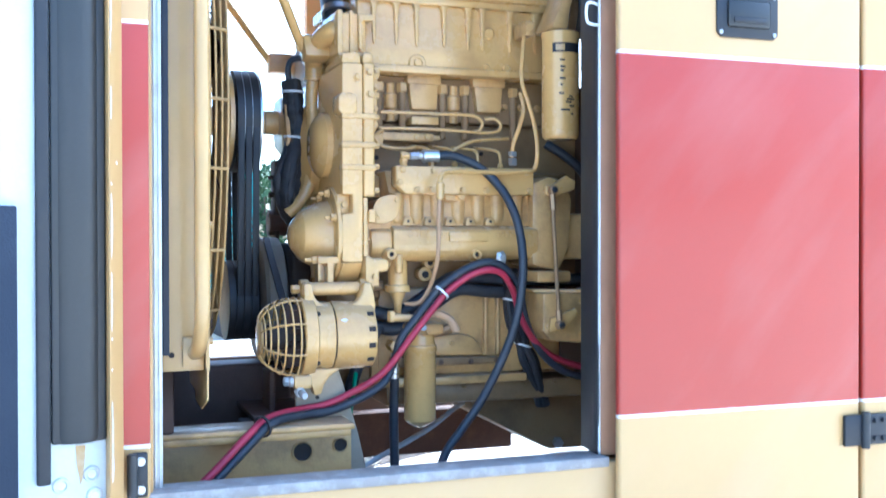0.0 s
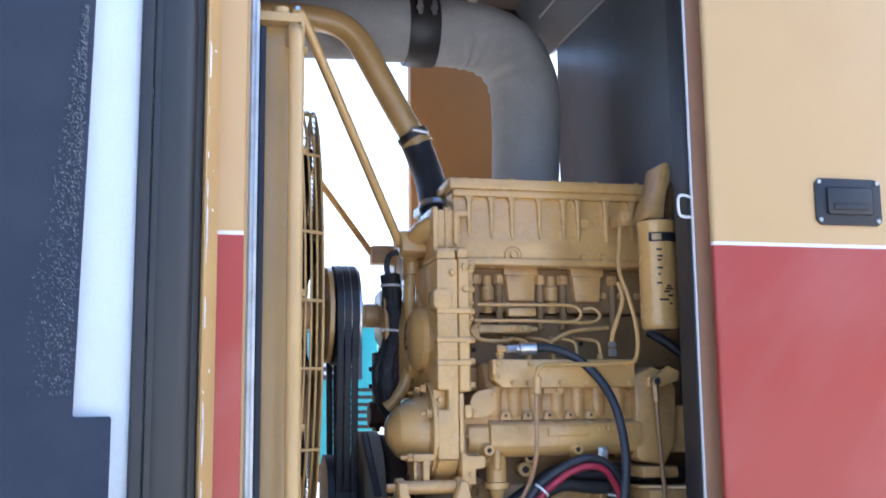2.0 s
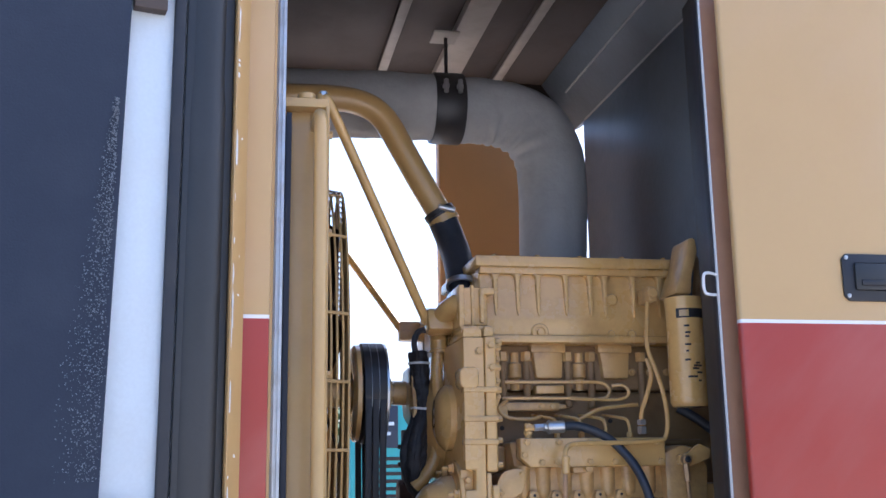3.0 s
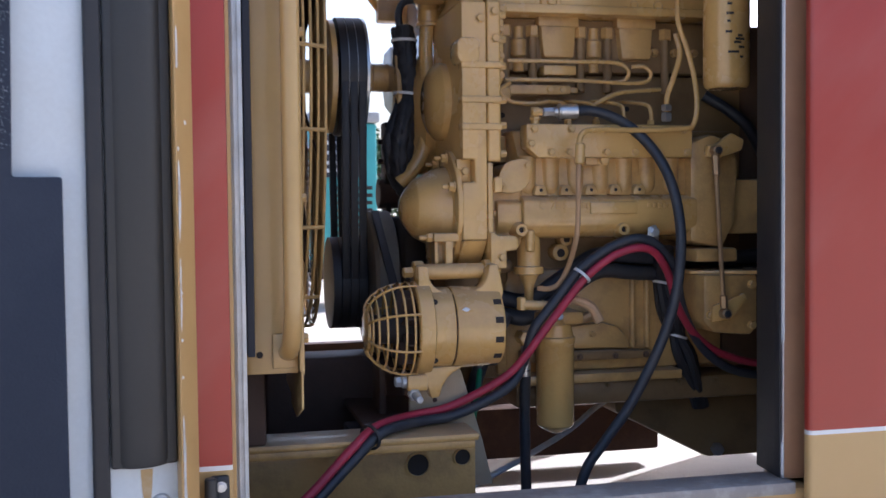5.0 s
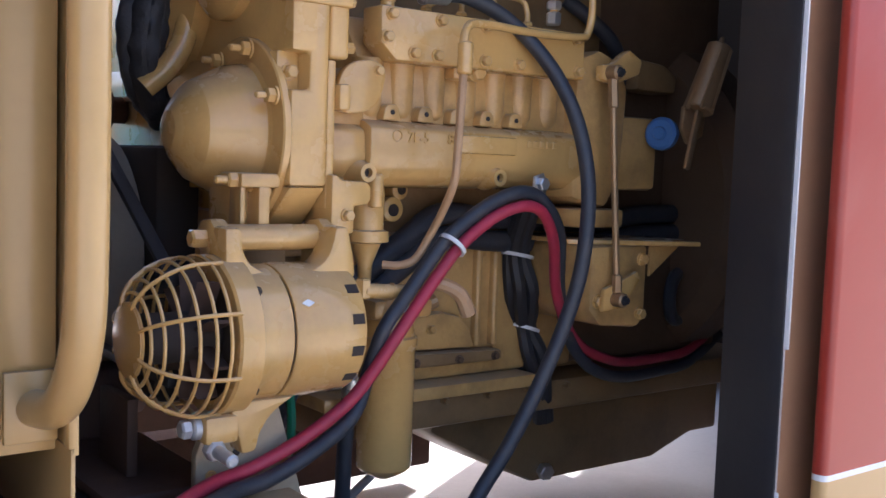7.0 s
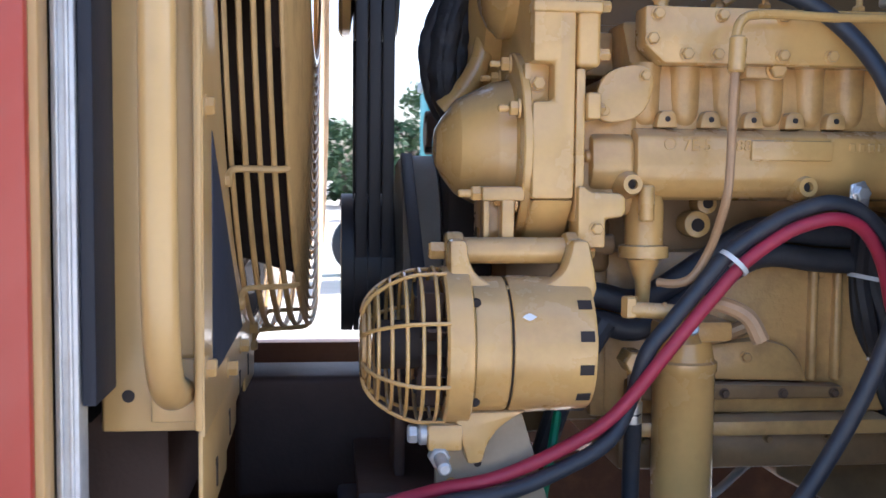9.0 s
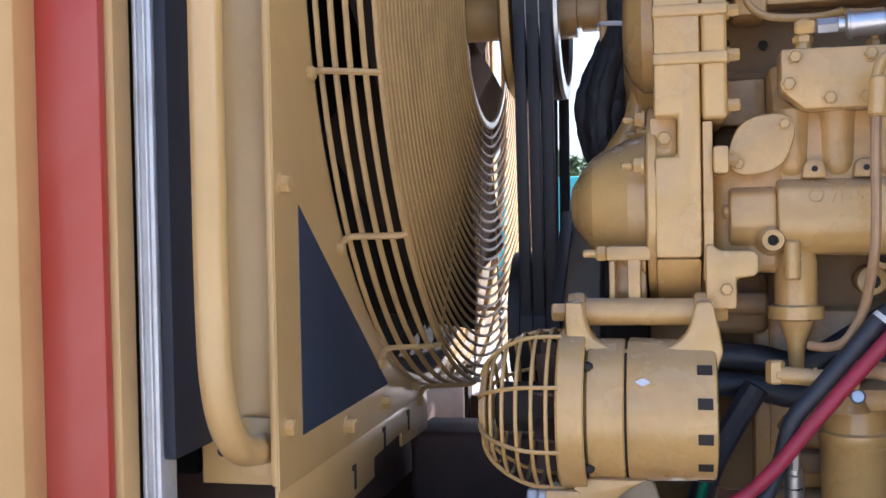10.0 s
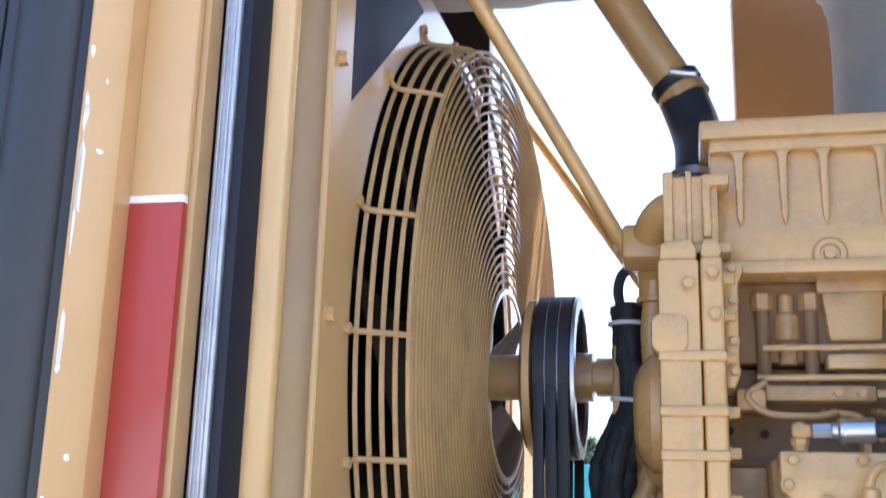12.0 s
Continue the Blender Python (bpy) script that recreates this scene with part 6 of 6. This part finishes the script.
# stay rods from radiator to engine
for p0, p1, r in (((0.312, 2.255, 2.418), (0.604, 2.592, 1.934), 0.0125), ((0.318, 3.31, 2.452), (0.612, 3.098, 1.978), 0.0115)):
    rod = thing("stay_rod", p0, "thin beige steel stay rod from radiator to engine", "rod", "stay rods")
    p0, p1 = Vector(p0), Vector(p1)
    bm = B()
    tube(bm, [p0 + Vector((-0.012, -0.002, 0.003)), p0 + (p1 - p0) * 0.04 + Vector((0, 0, -0.004)), p0 + (p1 - p0) * 0.5, p0 + (p1 - p0) * 0.97, p1], r, 12)
    part("rod", bm, PAINT, rod)
    bm = B()
    cyl(bm, p0 + Vector((-0.012, 0, 0.02)), p0 + Vector((-0.012, 0, -0.046)), 0.011, seg=6)
    part("rod_bolt", bm, STEEL, rod)

# upper coolant pipe and hose
cp = thing("coolant_pipe", (0.5, 2.75, 2.07), "bent beige coolant pipe with black rubber hose", "pipe")
bm = B()
tube(bm, [(0.10, 2.81, 2.615), (0.25, 2.81, 2.625), (0.38, 2.812, 2.627), (0.465, 2.815, 2.613), (0.525, 2.818, 2.57), (0.582, 2.822, 2.475), (0.642, 2.826, 2.37), (0.690, 2.830, 2.290), (0.698, 2.830, 2.272)], 0.038, 20)
lathe(bm, (0.698, 2.830, 2.276), (0.045, -0.01, -0.08), [(0, 0.04), (0, 0.0465), (0.022, 0.0465), (0.022, 0.04)], 24)
part("pipe", bm, SHROUD, cp)
bm = B()
cyl(bm, (0.10, 2.81, 2.40), (0.10, 2.81, 2.66), 0.05)
part("tank_neck", bm, SHROUD, cp)
bm = B()
tube(bm, [(0.690, 2.830, 2.290), (0.706, 2.826, 2.25), (0.726, 2.79, 2.17), (0.728, 2.72, 2.09), (0.720, 2.66, 2.01), (0.705, 2.61, 1.96)], 0.044, 20)
part("rubber_hose", bm, HOSE, cp, "black rubber hose")
d = Vector((0.045, -0.003, -0.08)).normalized()
bm = B()
lathe(bm, Vector((0.686, 2.830, 2.298)), d, [(0, 0.04), (0, 0.0475), (0.016, 0.0475), (0.016, 0.04)], 24)
part("hose_clamp", bm, BAND, cp, "dark hose clamp")
bm = B()
cyl(bm, (0.678, 2.782, 2.298), (0.728, 2.779, 2.288), 0.008)
part("clamp_screw", bm, STEEL, cp)
bm = B()
lathe(bm, Vector((0.717, 2.64, 2.035)), (0.1, 0.3, 1), [(0, 0.04), (0, 0.048), (0.014, 0.048), (0.014, 0.04)], 24)
part("hose_clamp", bm, STEEL, cp, "bright hose clamp")

# lagged exhaust
ex = thing("exhaust_pipe", (0.9, 3.05, 1.9), "grey lagged exhaust pipe with elbow under the ceiling", "exhaust pipe")
bm = B()
tube(bm, [(-0.6, 3.0, 2.677), (-0.2, 3.0, 2.680), (0.2, 3.0, 2.677), (0.56, 3.0, 2.681), (0.80, 3.0, 2.678), (0.945, 3.0, 2.667), (1.038, 3.0, 2.621), (1.086, 3.0, 2.535), (1.095, 3.0, 2.43), (1.092, 3.0, 2.25), (1.083, 3.0, 2.0), (1.08, 3.0, 1.85)], [0.104, 0.106, 0.104, 0.107, 0.106, 0.108, 0.112, 0.112, 0.111, 0.109, 0.100, 0.096], 40, 14)
for v in bm.verts:
    q = noise.noise(v.co * 9.0) * 0.006 + noise.noise(v.co * 28.0) * 0.003
    c = Vector((v.co.x, 3.0, 2.677 if v.co.x < 0.9 else v.co.z))
    # gathered folds on the inside of the elbow
    w = max(0.0, 1 - (Vector((v.co.x, v.co.z)) - Vector((0.945, 2.555))).length / 0.11)
    q += 0.011 * w * math.sin(math.atan2(v.co.z - 2.50, v.co.x - 0.89) * 17)
    v.co += (v.co - c).normalized() * q
part("lagging", bm, LAG, ex, "", 60)
bm = B()
lathe(bm, (0.700, 3.0, 2.680), (1, 0, 0), [(0, 0.10), (0, 0.113), (0.004, 0.115), (0.092, 0.115), (0.096, 0.113), (0.096, 0.10)], 40)
bandp = part("clamp_band", bm, BAND, ex, "black clamp band")
for x in (0.727, 0.772):
    bm = B()
    cyl(bm, (x, 2.878, 2.690), (x, 2.878, 2.735), 0.008, seg=8)
    box(bm, x - 0.010, x + 0.010, 2.874, 2.900, 2.706, 2.719, 0.002)
    part("band_bolt", bm, STEEL, bandp)
bm = B()
cyl(bm, (0.751, 3.0, 2.785), (0.751, 3.0, ZC - 0.034), 0.006)
part("hanger_rod", bm, BAND, ex)
bm = B()
box(bm, 0.705, 0.79, 2.95, 3.05, ZC - 0.042, ZC - 0.036, 0.002)
part("hanger_plate", bm, RIB, ex, "pale hanger plate")

# ---- beyond the far doorway ----
def parked_generator(x0, x1, y0, top, label):
    tg = thing("parked_generator", ((x0 + x1) / 2, y0 + 0.6, 0.0), label, "generator", "parked generators")
    bm = B()
    box(bm, x0, x1, y0, y0 + 1.2, 0.66, top, 0.03)
    part("casing", bm, TEAL, tg)
    bm = B()
    box(bm, x0 - 0.05, x1 + 0.05, y0 - 0.04, y0 + 1.24, 0.42, 0.655, 0.02)
    part("base_frame", bm, BROWN, tg)
    for k in range(8):
        z = 0.95 + 0.105 * k
        bm = B()
        box(bm, x0 + 0.25, x0 + 0.85, y0 - 0.012, y0 + 0.01, z, z + 0.05, 0.003)
        part("louvre", bm, DARK, tg, "dark louvre slot")
    for x in (x0 + 0.5, x1 - 0.3):
        bm = B()
        lathe(bm, (x, y0 - 0.1, 0.36), (0, 1, 0), [(0.02, 0), (0.02, 0.18), (0.0, 0.2), (0.0, 0.30), (0.03, 0.36), (0.2, 0.36), (0.23, 0.3), (0.23, 0)], 32)
        part("wheel", bm, RUBBER, tg)
        bm = B()
        box(bm, x - 0.05, x + 0.05, y0 + 0.13, y0 + 1.1, 0.33, 0.43, 0.01)
        part("axle", bm, DARK, tg)
    return tg


big_set = parked_generator(1.68, 2.60, 15.0, 2.62, "tall turquoise generator on wheels with a dark sign")
bm = B()
box(bm, 1.64, 2.64, 14.94, 16.26, 2.63, 2.78, 0.03)
part("roof_frame", bm, LAG, big_set, "grey roof frame")
bm = B()
box(bm, 1.76, 2.36, 14.96, 14.985, 1.86, 2.46, 0.01)
sign = part("sign", bm, NAVY, big_set, "dark blue sign panel")
for z, a, b in ((2.32, 1.80, 2.2), (2.18, 1.80, 2.3), (2.04, 1.80, 2.25), (1.93, 1.80, 2.1)):
    bm = B()
    box(bm, a, b, 14.950, 14.958, z, z + 0.05, 0.002)
    part("sign_bar", bm, WHITE, sign, "white line of print")
parked_generator(-2.9, -0.25, 16.0, 2.1, "low turquoise generator on wheels parked in the yard")


def car(x, y, paint, label):
    th = thing("parked_car", (x, y, 0), label, "car", "parked cars")
    bm = B()
    prism(bm, [(x - 2.1, 0.35), (x - 2.1, 0.8), (x - 1.9, 0.92), (x - 1.1, 1.0), (x - 0.5, 1.45), (x + 0.9, 1.48), (x + 1.6, 1.02), (x + 2.05, 0.92), (x + 2.1, 0.4)], "y", y - 0.85, y + 0.85, 0.08)
    part("body", bm, paint, th)
    bm = B()
    prism(bm, [(x - 0.95, 1.02), (x - 0.45, 1.38), (x + 0.85, 1.41), (x + 1.4, 1.03)], "y", y - 0.87, y - 0.84, 0.02)
    part("side_window", bm, GLASSY, th)
    for dx in (-1.3, 1.3):
        bm = B()
        cyl(bm, (x + dx, y - 0.9, 0.32), (x + dx, y - 0.68, 0.32), 0.32, bev=0.04)
        w = part("wheel", bm, RUBBER, th)
        bm = B()
        cyl(bm, (x + dx, y - 0.91, 0.32), (x + dx, y - 0.89, 0.32), 0.2, bev=0.005)
        part("rim", bm, STEEL, w)
    return th


car(-2.0, 34.0, CARPAINT, "white car parked far off in the yard")
car(3.2, 36.0, CARPAINT, "white car parked far off in the yard")
car(8.5, 35.0, LAG, "grey car parked far off in the yard")
car(-7.5, 36.0, LAG, "grey car parked far off in the yard")
tr = thing("loose_wheel", (0.85, 16.4, 0), "large dark wheel leaning in the yard", "wheel")
bm = B()
lathe(bm, (0.85, 16.3, 0.44), (0, 1, 0), [(0.02, 0), (0.02, 0.2), (0.0, 0.24), (0.0, 0.36), (0.04, 0.44), (0.24, 0.44), (0.28, 0.36), (0.28, 0)], 32)
part("tyre", bm, RUBBER, tr)
bm = B()
cyl(bm, (0.85, 16.29, 0.44), (0.85, 16.33, 0.44), 0.2)
part("rim", bm, LAG, tr)


def tree(x, y, h, seed):
    r_ = random.Random(seed)
    th = thing("tree", (x, y, 0), "leafy green tree at the far edge of the yard", "tree", "trees at the yard edge")
    bm = B()
    tube(bm, [(x, y, 0), (x + 0.1, y, h * 0.3), (x - 0.1, y + 0.1, h * 0.6)], [0.22, 0.16, 0.07], 8, 4)
    for k in range(5):
        a = r_.uniform(0, 6.28)
        tube(bm, [(x, y, h * (0.25 + 0.06 * k)), (x + math.cos(a) * h * 0.15, y + math.sin(a) * h * 0.15, h * (0.4 + 0.07 * k)), (x + math.cos(a) * h * 0.28, y + math.sin(a) * h * 0.28, h * (0.5 + 0.08 * k))], [0.09, 0.06, 0.02], 6, 3)
    part("trunk", bm, BARK, th)
    clumps = [(r_.gauss(0, h * 0.24), r_.gauss(0, h * 0.2), r_.uniform(0.12, 0.95) * h) for _ in range(26)]
    vs, fs = [], []
    for cx, cy, cz in clumps:
        rad_ = h * r_.uniform(0.08, 0.16)
        for _ in range(70):
            d = Vector((r_.gauss(0, 1), r_.gauss(0, 1), r_.gauss(0, 0.8)))
            d = d.normalized() * rad_ * r_.uniform(0.5, 1.1)
            q = Vector((x + cx, y + cy, max(0.1, cz))) + d
            s = r_.uniform(0.12, 0.26)
            e1 = Vector((r_.gauss(0, 1), r_.gauss(0, 1), r_.gauss(0, 1))).normalized() * s
            e2 = Vector((r_.gauss(0, 1), r_.gauss(0, 1), r_.gauss(0, 1))).normalized() * s * 0.6
            i = len(vs)
            vs += [q - e1, q + e2, q + e1, q - e2]
            fs.append((i, i + 1, i + 2, i + 3))
    me = bpy.data.meshes.new("crown")
    me.from_pydata([tuple(v - Vector((x, y, 0))) for v in vs], [], fs)
    me.materials.append(LEAF)
    ob = new("crown", me)
    ob.parent = th
    return th


for i in range(22):
    tree(-26 + i * 2.7 + (i * 37 % 5) * 0.3, 50 + (i * 53 % 7), 4.3 + (i * 29 % 10) * 0.16, 100 + i)
